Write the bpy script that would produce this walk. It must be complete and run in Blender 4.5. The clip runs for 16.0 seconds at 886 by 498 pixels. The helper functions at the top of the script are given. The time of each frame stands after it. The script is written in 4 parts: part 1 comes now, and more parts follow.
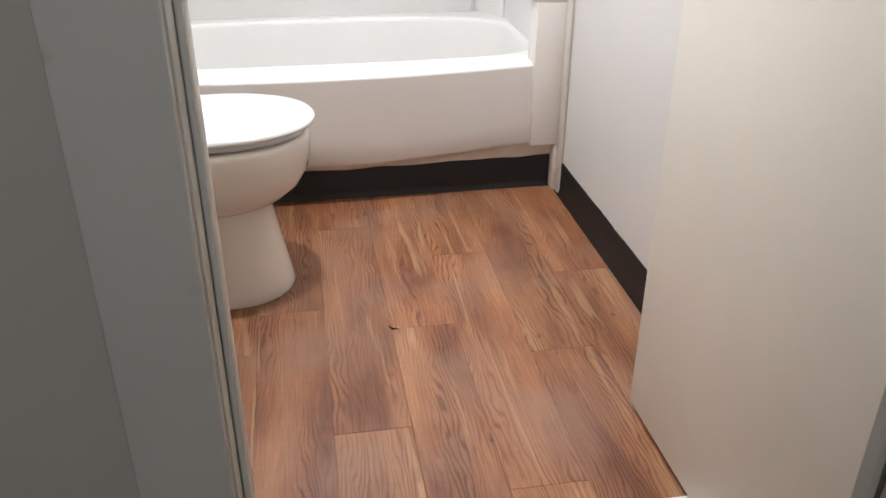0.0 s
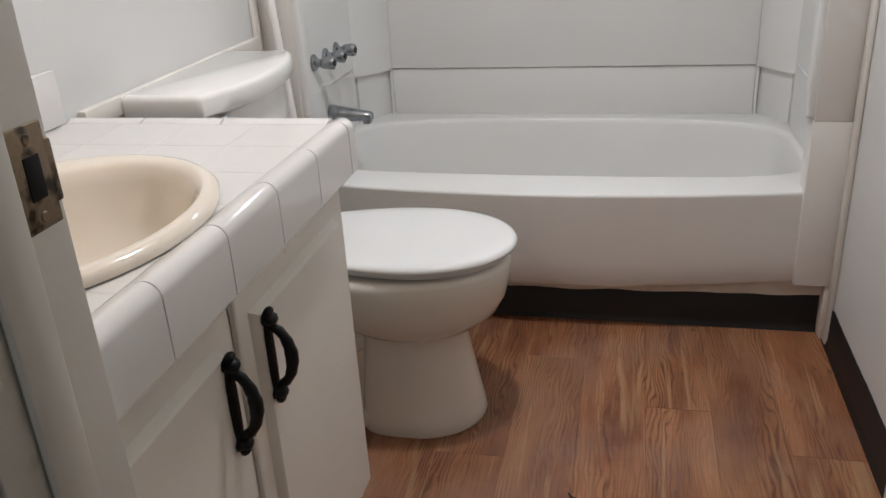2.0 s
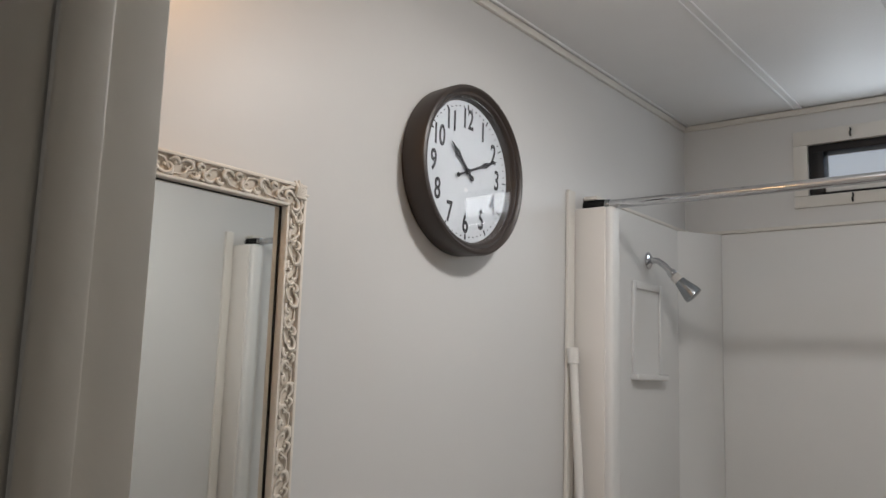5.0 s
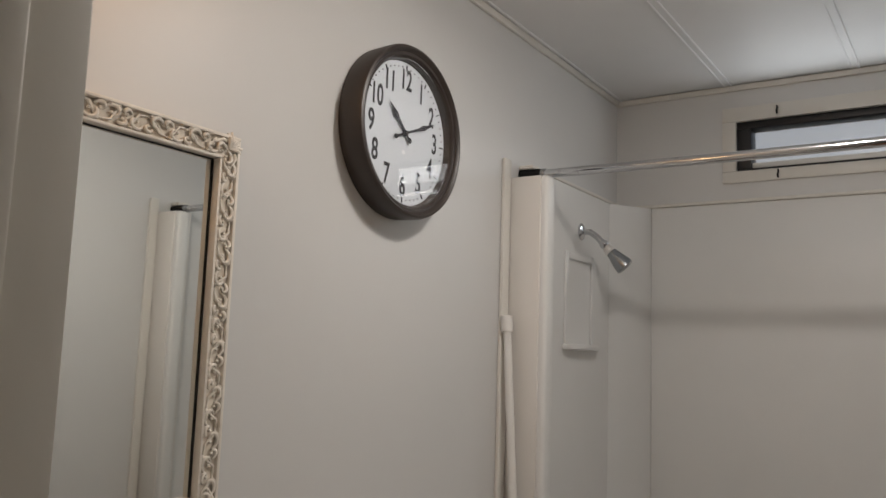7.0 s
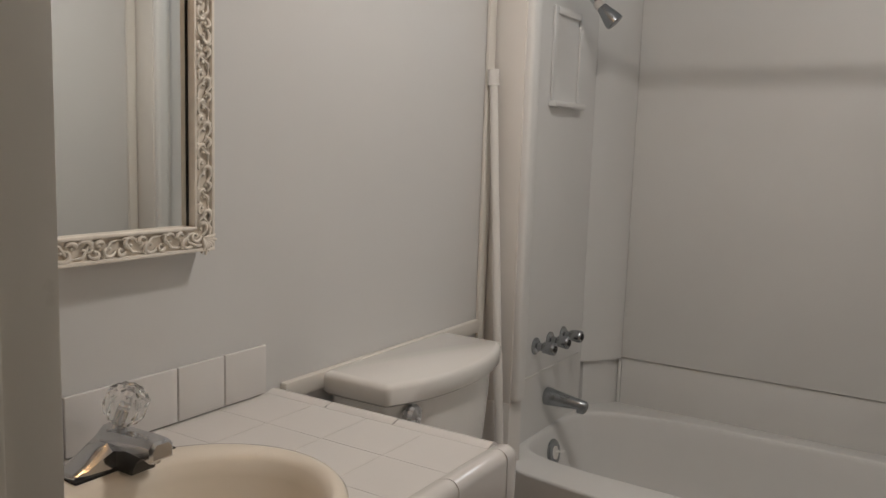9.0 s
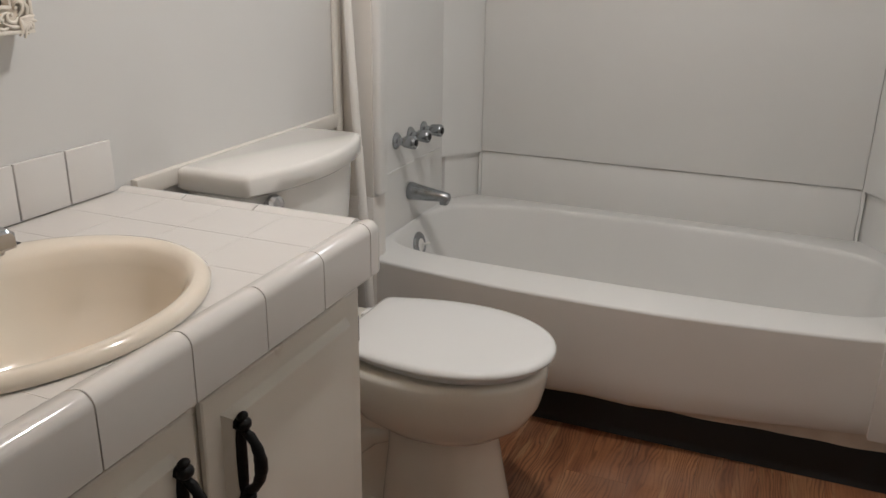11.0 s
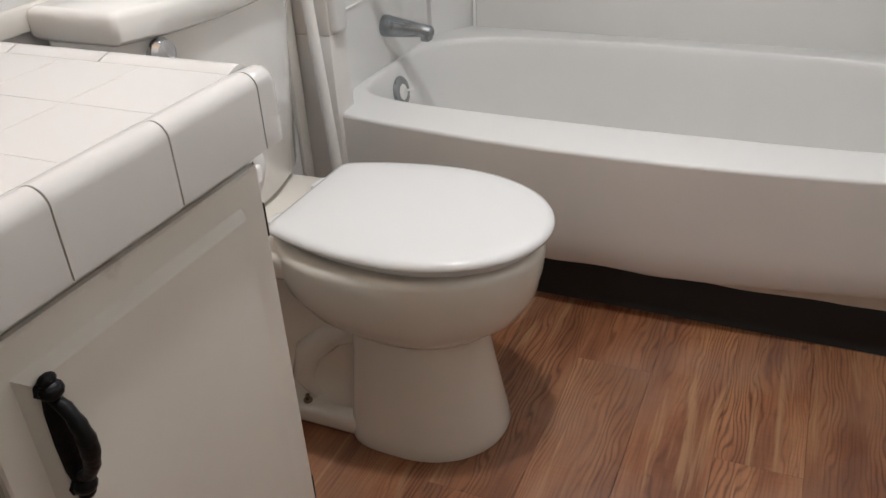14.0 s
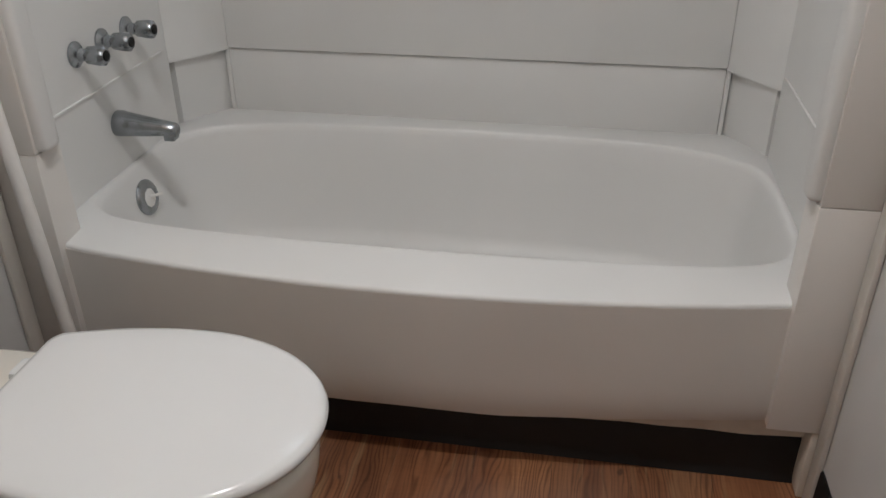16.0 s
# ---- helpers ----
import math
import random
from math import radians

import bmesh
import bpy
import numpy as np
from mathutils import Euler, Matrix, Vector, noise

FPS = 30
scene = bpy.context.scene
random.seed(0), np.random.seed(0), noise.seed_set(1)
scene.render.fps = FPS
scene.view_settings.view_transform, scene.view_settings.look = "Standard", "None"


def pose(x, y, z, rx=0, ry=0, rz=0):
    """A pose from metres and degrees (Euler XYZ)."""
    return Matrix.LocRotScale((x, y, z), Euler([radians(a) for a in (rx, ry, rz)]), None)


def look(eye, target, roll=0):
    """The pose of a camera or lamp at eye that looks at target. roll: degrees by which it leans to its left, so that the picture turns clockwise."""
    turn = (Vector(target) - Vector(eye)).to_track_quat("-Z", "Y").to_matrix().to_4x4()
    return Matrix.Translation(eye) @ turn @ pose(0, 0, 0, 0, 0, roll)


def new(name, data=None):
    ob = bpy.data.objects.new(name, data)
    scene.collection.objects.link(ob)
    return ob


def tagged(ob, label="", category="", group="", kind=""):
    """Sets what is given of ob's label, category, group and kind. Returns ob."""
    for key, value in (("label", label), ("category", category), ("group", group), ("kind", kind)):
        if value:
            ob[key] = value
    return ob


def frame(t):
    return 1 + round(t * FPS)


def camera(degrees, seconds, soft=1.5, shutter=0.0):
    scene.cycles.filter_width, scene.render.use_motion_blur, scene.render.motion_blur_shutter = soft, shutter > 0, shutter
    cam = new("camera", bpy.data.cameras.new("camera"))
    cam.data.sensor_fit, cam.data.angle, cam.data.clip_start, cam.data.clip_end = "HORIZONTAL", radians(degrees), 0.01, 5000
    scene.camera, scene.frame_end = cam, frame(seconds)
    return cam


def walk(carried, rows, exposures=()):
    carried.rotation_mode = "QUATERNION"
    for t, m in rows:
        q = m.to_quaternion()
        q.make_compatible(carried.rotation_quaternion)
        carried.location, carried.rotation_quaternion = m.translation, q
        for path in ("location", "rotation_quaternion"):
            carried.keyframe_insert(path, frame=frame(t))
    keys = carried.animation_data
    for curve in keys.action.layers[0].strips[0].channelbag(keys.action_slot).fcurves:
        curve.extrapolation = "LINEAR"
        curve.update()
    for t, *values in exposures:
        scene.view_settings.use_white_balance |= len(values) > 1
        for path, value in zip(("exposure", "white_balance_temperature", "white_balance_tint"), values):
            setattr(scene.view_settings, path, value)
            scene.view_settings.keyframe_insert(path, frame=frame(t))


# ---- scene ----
cam = camera(55.9, 16.0)
PATH = [
    (0, (0.724, -2.405, 1.102), (1.024, -0.663, 0.167), 0.2),
    (0.5, (0.723, -2.388, 1.092), (1.027, -0.678, 0.101), -0.3),
    (1, (0.74, -2.328, 1.117), (1.053, -0.588, 0.183), -0.3),
    (1.5, (0.864, -2.226, 1.163), (0.862, -0.417, 0.31), -0.5),
    (2, (0.983, -2.126, 1.177), (0.554, -0.344, 0.378), -3.4),
    (2.5, (1.048, -2.013, 1.206), (0.28, -0.289, 0.545), -4.1),
    (3, (1.094, -1.938, 1.25), (-0.086, -0.421, 0.697), -1.2),
    (3.5, (1.123, -1.939, 1.3), (-0.294, -0.566, 0.976), -2.2),
    (4, (1.115, -1.965, 1.369), (-0.301, -0.556, 1.278), -1.5),
    (4.5, (1.101, -1.979, 1.403), (-0.235, -0.498, 1.551), -0.2),
    (5, (1.109, -1.998, 1.434), (-0.109, -0.438, 1.725), 1.8),
    (7.5, (1.074, -1.98, 1.373), (0.005, -0.304, 1.59), 1.8),
    (8, (1.075, -1.982, 1.348), (0.007, -0.294, 1.448), 1.6),
    (8.5, (1.126, -2.012, 1.344), (0.051, -0.328, 1.235), 2.1),
    (9, (1.109, -2.005, 1.32), (0.061, -0.321, 1.06), 1.9),
    (9.5, (1.105, -1.992, 1.282), (0.099, -0.304, 0.909), 1.3),
    (10, (1.103, -1.988, 1.268), (0.242, -0.246, 0.792), 2.1),
    (12.5, (1.165, -2.033, 1.18), (0.525, -0.365, 0.281), -1.2),
    (13, (1.124, -1.92, 1.153), (0.467, -0.276, 0.223), -2.5),
    (13.5, (1.069, -1.731, 1.138), (0.336, -0.135, 0.181), -3.1),
    (14, (1.086, -1.586, 1.113), (0.352, -0.02, 0.109), -3.4),
    (14.5, (1.05, -1.394, 1.115), (0.478, 0.221, 0.083), -0.8),
    (15, (1.04, -1.289, 1.119), (0.546, 0.344, 0.076), -0.7),
    (15.5, (1.052, -1.257, 1.15), (0.655, 0.426, 0.145), -1.1),
    (16, (1.04, -1.234, 1.177), (0.744, 0.485, 0.198), -0.4),
]
walk(cam, [(t, look(eye, target, roll)) for t, eye, target, roll in PATH],
     [(0, 1.45, 6250, 10), (1.0, 1.35, 6250, 10), (1.5, 0.9, 6300, 10), (2.0, 0.45, 6300, 10), (2.5, 0.1, 6300, 10), (3.0, -0.3, 6500, 10), (3.5, -0.35, 6500, 10), (4.0, -0.35, 6500, 10), (5.0, -0.5, 6600, 10), (7.5, -0.7, 7100, 12), (9.0, -0.55, 7100, 12),
      (9.5, -0.4, 7000, 12), (10.0, -0.35, 6900, 11), (12.5, 0.65, 6600, 10), (14.0, 0.55, 6400, 10), (14.5, 0.5, 6400, 10), (15.0, 0.25, 6400, 10), (15.5, 0.35, 6400, 10), (16.0, 0.1, 6450, 10)])

# ---- world and light ----
world = bpy.data.worlds.new("daylight")
scene.world = world
world.use_nodes = True
wn = world.node_tree.nodes
sky = wn.new("ShaderNodeTexSky")
sky.sky_type, sky.sun_disc = "NISHITA", False
sky.sun_elevation, sky.sun_rotation = radians(38), radians(200)
world.node_tree.links.new(sky.outputs["Color"], wn["Background"].inputs["Color"])
wn["Background"].inputs["Strength"].default_value = 0.12


def lamp(name, kind, place, watts, color, size=0.1, down=True):
    data = bpy.data.lights.new(name, kind)
    data.energy, data.color = watts, color
    if kind == "AREA":
        data.shape, data.size = "DISK", size
    elif kind == "POINT":
        data.shadow_soft_size = size
    elif kind == "SUN":
        data.angle = size
    ob = new(name, data)
    ob.location = place
    return ob


sun = lamp("sun", "SUN", (0, 6, 6), 2.0, (1.0, 0.95, 0.88), radians(8))
sun.matrix_world = look((1.0, -4.0, 6.0), (0.7, 0.8, 0.0))
lamp("ceiling_lamp", "AREA", (0.76, -0.60, 2.245), 9.0, (1.0, 0.99, 0.985), 0.10)
lamp("ceiling_lamp_glow", "POINT", (0.76, -0.60, 2.16), 5.4, (1.0, 0.99, 0.985), 0.06)
lamp("vanity_lamp", "POINT", (0.13, -1.40, 2.12), 2.4, (1.0, 0.58, 0.27), 0.05)
window_light = lamp("window_light", "AREA", (0.757, 0.785, 2.105), 2.0, (0.80, 0.90, 1.0), 0.6)
window_light.data.shape, window_light.data.size, window_light.data.size_y = "RECTANGLE", 0.58, 0.12
window_light.matrix_world = look((0.757, 0.785, 2.105), (0.757, -1.0, 2.15))
lamp("hall_lamp", "AREA", (0.6, -3.1, 2.30), 4.4, (0.97, 0.98, 1.0), 0.25)


# ---- materials ----
def material(name, color, rough=0.5, metal=0.0, coat=0.0, blotch=0.04, blotch_scale=4.0, bump=0.0, bump_scale=60.0, stretch=(1, 1, 1), vary=0.0,
             dirt=None, dirt_scale=3.0, dirt_from=0.62):
    m = bpy.data.materials.new(name)
    m.use_nodes = True
    n, l = m.node_tree.nodes, m.node_tree.links
    b = n["Principled BSDF"]
    b.inputs["Roughness"].default_value, b.inputs["Metallic"].default_value = rough, metal
    b.inputs["Coat Weight"].default_value = coat
    tc = n.new("ShaderNodeTexCoord")
    mp = n.new("ShaderNodeMapping")
    mp.inputs["Scale"].default_value = stretch
    l.new(tc.outputs["Object"], mp.inputs["Vector"])
    nz = n.new("ShaderNodeTexNoise")
    nz.inputs["Scale"].default_value, nz.inputs["Detail"].default_value = blotch_scale, 5
    l.new(mp.outputs["Vector"], nz.inputs["Vector"])
    mix = n.new("ShaderNodeMix")
    mix.data_type = "RGBA"
    mix.inputs["A"].default_value = (*[c * (1 - blotch * 2) for c in color], 1)
    mix.inputs["B"].default_value = (*[min(1, c * (1 + blotch)) for c in color], 1)
    l.new(nz.outputs["Fac"], mix.inputs["Factor"])
    out = mix.outputs["Result"]
    if vary:
        oi = n.new("ShaderNodeObjectInfo")
        hs = n.new("ShaderNodeHueSaturation")
        mr = n.new("ShaderNodeMapRange")
        mr.inputs["To Min"].default_value, mr.inputs["To Max"].default_value = 1 - vary, 1 + vary
        l.new(oi.outputs["Random"], mr.inputs["Value"])
        l.new(mr.outputs["Result"], hs.inputs["Value"])
        l.new(out, hs.inputs["Color"])
        out = hs.outputs["Color"]
    if dirt:
        nd = n.new("ShaderNodeTexNoise")
        nd.inputs["Scale"].default_value, nd.inputs["Detail"].default_value = dirt_scale, 8
        l.new(tc.outputs["Object"], nd.inputs["Vector"])
        rp = n.new("ShaderNodeMapRange")
        rp.inputs["From Min"].default_value, rp.inputs["From Max"].default_value = dirt_from, dirt_from + 0.12
        l.new(nd.outputs["Fac"], rp.inputs["Value"])
        md = n.new("ShaderNodeMix")
        md.data_type = "RGBA"
        md.inputs["B"].default_value = (*dirt, 1)
        l.new(rp.outputs["Result"], md.inputs["Factor"])
        l.new(out, md.inputs["A"])
        out = md.outputs["Result"]
    l.new(out, b.inputs["Base Color"])
    if bump:
        nb = n.new("ShaderNodeTexNoise")
        nb.inputs["Scale"].default_value, nb.inputs["Detail"].default_value = bump_scale, 4
        l.new(mp.outputs["Vector"], nb.inputs["Vector"])
        bp = n.new("ShaderNodeBump")
        bp.inputs["Strength"].default_value, bp.inputs["Distance"].default_value = bump, 0.002
        l.new(nb.outputs["Fac"], bp.inputs["Height"])
        l.new(bp.outputs["Normal"], b.inputs["Normal"])
    return m


def plank_material():
    """Printed vinyl plank: long grain along y with cathedral rings, blotches and pale worn streaks, shifted for each plank."""
    m = bpy.data.materials.new("vinyl_plank")
    m.use_nodes = True
    n, l = m.node_tree.nodes, m.node_tree.links
    b = n["Principled BSDF"]
    tc, oi = n.new("ShaderNodeTexCoord"), n.new("ShaderNodeObjectInfo")
    sh = n.new("ShaderNodeVectorMath")
    sh.operation = "MULTIPLY_ADD"
    sh.inputs[1].default_value = (1, 1, 1)
    cb = n.new("ShaderNodeCombineXYZ")
    sc = n.new("ShaderNodeMath")
    sc.operation, sc.inputs[1].default_value = "MULTIPLY", 37.0
    l.new(oi.outputs["Random"], sc.inputs[0])
    for k in "XYZ":
        l.new(sc.outputs[0], cb.inputs[k])
    l.new(tc.outputs["Object"], sh.inputs[0])
    l.new(cb.outputs[0], sh.inputs[2])

    def scaled(v):
        mp = n.new("ShaderNodeMapping")
        mp.inputs["Scale"].default_value = v
        l.new(sh.outputs[0], mp.inputs["Vector"])
        return mp.outputs["Vector"]

    def tex(v, scale, detail=5, distort=0.0):
        t = n.new("ShaderNodeTexNoise")
        t.inputs["Scale"].default_value, t.inputs["Detail"].default_value, t.inputs["Distortion"].default_value = scale, detail, distort
        l.new(v, t.inputs["Vector"])
        return t.outputs["Fac"]

    def ramp(f, stops):
        r = n.new("ShaderNodeValToRGB")
        els = r.color_ramp.elements
        els[0].position, els[0].color = stops[0][0], (*stops[0][1], 1)
        els[1].position, els[1].color = stops[-1][0], (*stops[-1][1], 1)
        for p, c in stops[1:-1]:
            els.new(p).color = (*c, 1)
        l.new(f, r.inputs["Fac"])
        return r.outputs["Color"]

    def mixed(a, b2, f, mode="MIX"):
        x = n.new("ShaderNodeMix")
        x.data_type, x.blend_type = "RGBA", mode
        l.new(a, x.inputs["A"])
        l.new(b2, x.inputs["B"])
        if isinstance(f, float):
            x.inputs["Factor"].default_value = f
        else:
            l.new(f, x.inputs["Factor"])
        return x.outputs["Result"]

    tone = ramp(tex(scaled((5, 1.1, 1)), 2.2, 3), [(0.32, (0.180, 0.066, 0.030)), (0.5, (0.285, 0.118, 0.054)), (0.68, (0.375, 0.180, 0.088))])
    wv = n.new("ShaderNodeTexWave")
    wv.wave_type, wv.bands_direction = "BANDS", "X"
    wv.inputs["Scale"].default_value, wv.inputs["Distortion"].default_value = 22.0, 40.0
    wv.inputs["Detail"].default_value, wv.inputs["Detail Scale"].default_value, wv.inputs["Detail Roughness"].default_value = 3.0, 0.32, 0.55
    l.new(scaled((1.5, 0.30, 1)), wv.inputs["Vector"])
    rings = ramp(wv.outputs["Fac"], [(0.0, (0.36, 0.29, 0.26)), (0.24, (0.76, 0.71, 0.68)), (0.5, (1.0, 1.0, 1.0)), (1.0, (1.12, 1.08, 1.03))])
    zone = ramp(tex(scaled((6.5, 0.8, 1)), 1.7, 3, 0.4), [(0.42, (0.10, 0.10, 0.10)), (0.58, (0.78, 0.78, 0.78))])
    fine = ramp(tex(scaled((75, 3.2, 1)), 3.0, 8), [(0.3, (0.66, 0.62, 0.59)), (0.55, (1.0, 1.0, 1.0)), (0.75, (1.2, 1.18, 1.13))])
    col = mixed(mixed(tone, rings, zone, "MULTIPLY"), fine, 0.62, "MULTIPLY")
    saw = ramp(tex(scaled((9, 70, 1)), 3.0, 4), [(0.35, (0.84, 0.82, 0.80)), (0.6, (1.04, 1.04, 1.04))])
    col = mixed(col, saw, 0.4, "MULTIPLY")
    pale_mask = ramp(tex(scaled((16, 0.9, 1)), 2.0, 7, 0.6), [(0.60, (0, 0, 0)), (0.68, (0.40, 0.40, 0.40))])
    pale = n.new("ShaderNodeRGB")
    pale.outputs[0].default_value = (0.50, 0.32, 0.17, 1)
    col = mixed(col, pale.outputs[0], pale_mask)
    knot_mask = ramp(tex(scaled((9, 5, 1)), 2.6, 2), [(0.73, (0, 0, 0)), (0.78, (0.8, 0.8, 0.8))])
    dark = n.new("ShaderNodeRGB")
    dark.outputs[0].default_value = (0.06, 0.026, 0.014, 1)
    col = mixed(col, dark.outputs[0], knot_mask)
    wear_mask = ramp(tex(tc.outputs["Object"], 3.2, 6), [(0.48, (0, 0, 0)), (0.70, (0.42, 0.42, 0.42))])
    grey = n.new("ShaderNodeRGB")
    grey.outputs[0].default_value = (0.30, 0.195, 0.15, 1)
    col = mixed(col, grey.outputs[0], wear_mask)
    hs = n.new("ShaderNodeHueSaturation")
    mr = n.new("ShaderNodeMapRange")
    mr.inputs["To Min"].default_value, mr.inputs["To Max"].default_value = 0.88, 1.12
    l.new(oi.outputs["Random"], mr.inputs["Value"])
    l.new(mr.outputs["Result"], hs.inputs["Value"])
    l.new(col, hs.inputs["Color"])
    l.new(hs.outputs["Color"], b.inputs["Base Color"])
    rr = n.new("ShaderNodeMapRange")
    rr.inputs["To Min"].default_value, rr.inputs["To Max"].default_value = 0.38, 0.6
    l.new(tex(scaled((1, 1, 1)), 7.0), rr.inputs["Value"])
    l.new(rr.outputs["Result"], b.inputs["Roughness"])
    bp = n.new("ShaderNodeBump")
    bp.inputs["Strength"].default_value, bp.inputs["Distance"].default_value = 0.25, 0.001
    l.new(tex(scaled((70, 3, 1)), 3.0), bp.inputs["Height"])
    l.new(bp.outputs["Normal"], b.inputs["Normal"])
    return m


def glass_material(name, color=(1, 1, 1), rough=0.0, bump=0.0, bump_scale=30.0):
    m = material(name, color, rough, bump=bump, bump_scale=bump_scale, blotch=0.0)
    b = m.node_tree.nodes["Principled BSDF"]
    b.inputs["Transmission Weight"].default_value, b.inputs["IOR"].default_value = 1.0, 1.46
    return m


WALL = material("painted_wall", (0.665, 0.66, 0.65), 0.42, bump=0.12, bump_scale=35, blotch=0.03, blotch_scale=2.0)
CEIL = material("painted_ceiling_panel", (0.76, 0.76, 0.76), 0.55, bump=0.25, bump_scale=120, blotch=0.03)
TRIM = material("painted_trim", (0.72, 0.69, 0.64), 0.38, bump=0.1, bump_scale=50, blotch=0.05)
JAMB = material("painted_door_jamb", (0.66, 0.635, 0.58), 0.42, bump=0.15, bump_scale=45, blotch=0.06, dirt=(0.42, 0.39, 0.34), dirt_scale=14, dirt_from=0.66)
DOORM = material("painted_door", (0.77, 0.745, 0.68), 0.45, bump=0.12, bump_scale=70, blotch=0.04, dirt=(0.2, 0.17, 0.14), dirt_scale=26, dirt_from=0.74)
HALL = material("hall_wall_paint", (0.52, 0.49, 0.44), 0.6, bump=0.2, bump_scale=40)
FIBRE = material("white_fibreglass", (0.74, 0.735, 0.72), 0.42, coat=0.0, blotch=0.025, bump=0.04, bump_scale=18)
FLANGE = material("aged_flange", (0.73, 0.70, 0.665), 0.35, blotch=0.03, bump=0.06, bump_scale=20)
CHINA = material("almond_porcelain", (0.77, 0.725, 0.65), 0.08, coat=0.4, blotch=0.02)
CHINA_TANK = material("white_porcelain", (0.80, 0.785, 0.755), 0.1, coat=0.3, blotch=0.02)
SEATM = material("white_seat_plastic", (0.76, 0.76, 0.755), 0.14, blotch=0.015, bump=0.03, bump_scale=30)
BONE = material("bone_porcelain", (0.80, 0.725, 0.62), 0.09, coat=0.4, blotch=0.02)
TILE = material("white_glazed_tile", (0.70, 0.68, 0.66), 0.1, coat=0.3, blotch=0.02, bump=0.03, bump_scale=25, vary=0.02)
GROUT = material("grout", (0.70, 0.665, 0.615), 0.85, blotch=0.15, blotch_scale=30)
CAPGROUT = material("tan_grout", (0.46, 0.39, 0.32), 0.85, blotch=0.2, blotch_scale=30)
CABINET = material("painted_cabinet", (0.84, 0.81, 0.745), 0.4, bump=0.12, bump_scale=40, blotch=0.04, dirt=(0.5, 0.42, 0.33), dirt_scale=9, dirt_from=0.7)
# cabinet inside with its shade put into the dark colour; floor slabs reuse it
SHADEWOOD = material("shadowed_cabinet_inside", (0.12, 0.10, 0.085), 0.7, blotch=0.2)
IRON = material("black_iron", (0.012, 0.012, 0.013), 0.42, metal=0.6, bump=0.6, bump_scale=140, blotch=0.3)
RUBBER = material("black_vinyl_base", (0.009, 0.008, 0.008), 0.5, bump=0.15, bump_scale=40, blotch=0.2)
CHROME = material("chrome", (0.62, 0.63, 0.65), 0.12, metal=1.0, blotch=0.05, dirt=(0.35, 0.35, 0.36), dirt_scale=30, dirt_from=0.62)
DULL = material("tarnished_chrome", (0.36, 0.38, 0.40), 0.26, metal=1.0, blotch=0.15, blotch_scale=30, dirt=(0.2, 0.2, 0.2), dirt_scale=40, dirt_from=0.6)
MIRROR = material("mirror_silver", (0.86, 0.88, 0.86), 0.02, metal=1.0, blotch=0.0)
FRAMEW = material("cream_carved_frame", (0.82, 0.765, 0.69), 0.5, blotch=0.08, blotch_scale=40, bump=0.3, bump_scale=90)
FRAMED = material("frame_recess", (0.80, 0.72, 0.62), 0.7, blotch=0.15, blotch_scale=40)
CLOCKB = material("dark_brown_clock_case", (0.040, 0.030, 0.026), 0.42, blotch=0.2, bump=0.05)
CLOCKW = material("clock_paper", (0.50, 0.53, 0.56), 0.6, blotch=0.01)
INK = material("black_ink", (0.02, 0.02, 0.025), 0.6, blotch=0.0)
PLASTIC = material("white_plastic", (0.80, 0.78, 0.75), 0.3, blotch=0.03, dirt=(0.55, 0.5, 0.45), dirt_scale=18, dirt_from=0.68)
BLACKPL = material("black_plastic", (0.015, 0.015, 0.015), 0.5, blotch=0.2)
BLACKFR = material("black_window_frame", (0.02, 0.019, 0.02), 0.4, metal=0.3, blotch=0.2)
STRIKE = material("worn_brass_strike", (0.33, 0.25, 0.17), 0.45, metal=0.8, blotch=0.35, blotch_scale=60, dirt=(0.05, 0.04, 0.03), dirt_scale=60, dirt_from=0.5)
HOLE = material("latch_hole", (0.01, 0.009, 0.008), 0.9, blotch=0.2)
CAULK = material("caulk", (0.72, 0.66, 0.58), 0.6, blotch=0.12, blotch_scale=20)
PAPER = material("soft_paper", (0.80, 0.79, 0.77), 0.95, bump=0.3, bump_scale=180, blotch=0.03)
CARD = material("cardboard", (0.30, 0.25, 0.20), 0.9, blotch=0.1)
PLANK = plank_material()
CLEAR = glass_material("clear_acrylic", (0.97, 0.97, 0.96), 0.03, 0.3, 60)
FROST = glass_material("frosted_pane", (0.92, 0.96, 1.0), 0.25, 0.5, 90)
CLOCKGLASS = glass_material("clock_glass", (1, 1, 1), 0.0)
CLOCKGLASS.node_tree.nodes["Principled BSDF"].inputs["IOR"].default_value = 1.17
BULB = material("lamp_glass", (0.9, 0.88, 0.84), 0.4)
BULB.node_tree.nodes["Principled BSDF"].inputs["Emission Color"].default_value = (1.0, 0.92, 0.8, 1)
BULB.node_tree.nodes["Principled BSDF"].inputs["Emission Strength"].default_value = 2.0


# ---- mesh helpers ----
def box(bm, lo, hi, bevel=0.0, seg=2):
    c = [(a + b) / 2 for a, b in zip(lo, hi)]
    s = [abs(b - a) for a, b in zip(lo, hi)]
    vs = bmesh.ops.create_cube(bm, size=1.0, matrix=Matrix.LocRotScale(c, None, s))["verts"]
    if bevel:
        es = list({e for v in vs for e in v.link_edges})
        bmesh.ops.bevel(bm, geom=es, offset=bevel, segments=seg, profile=0.5, affect="EDGES")
    return bm


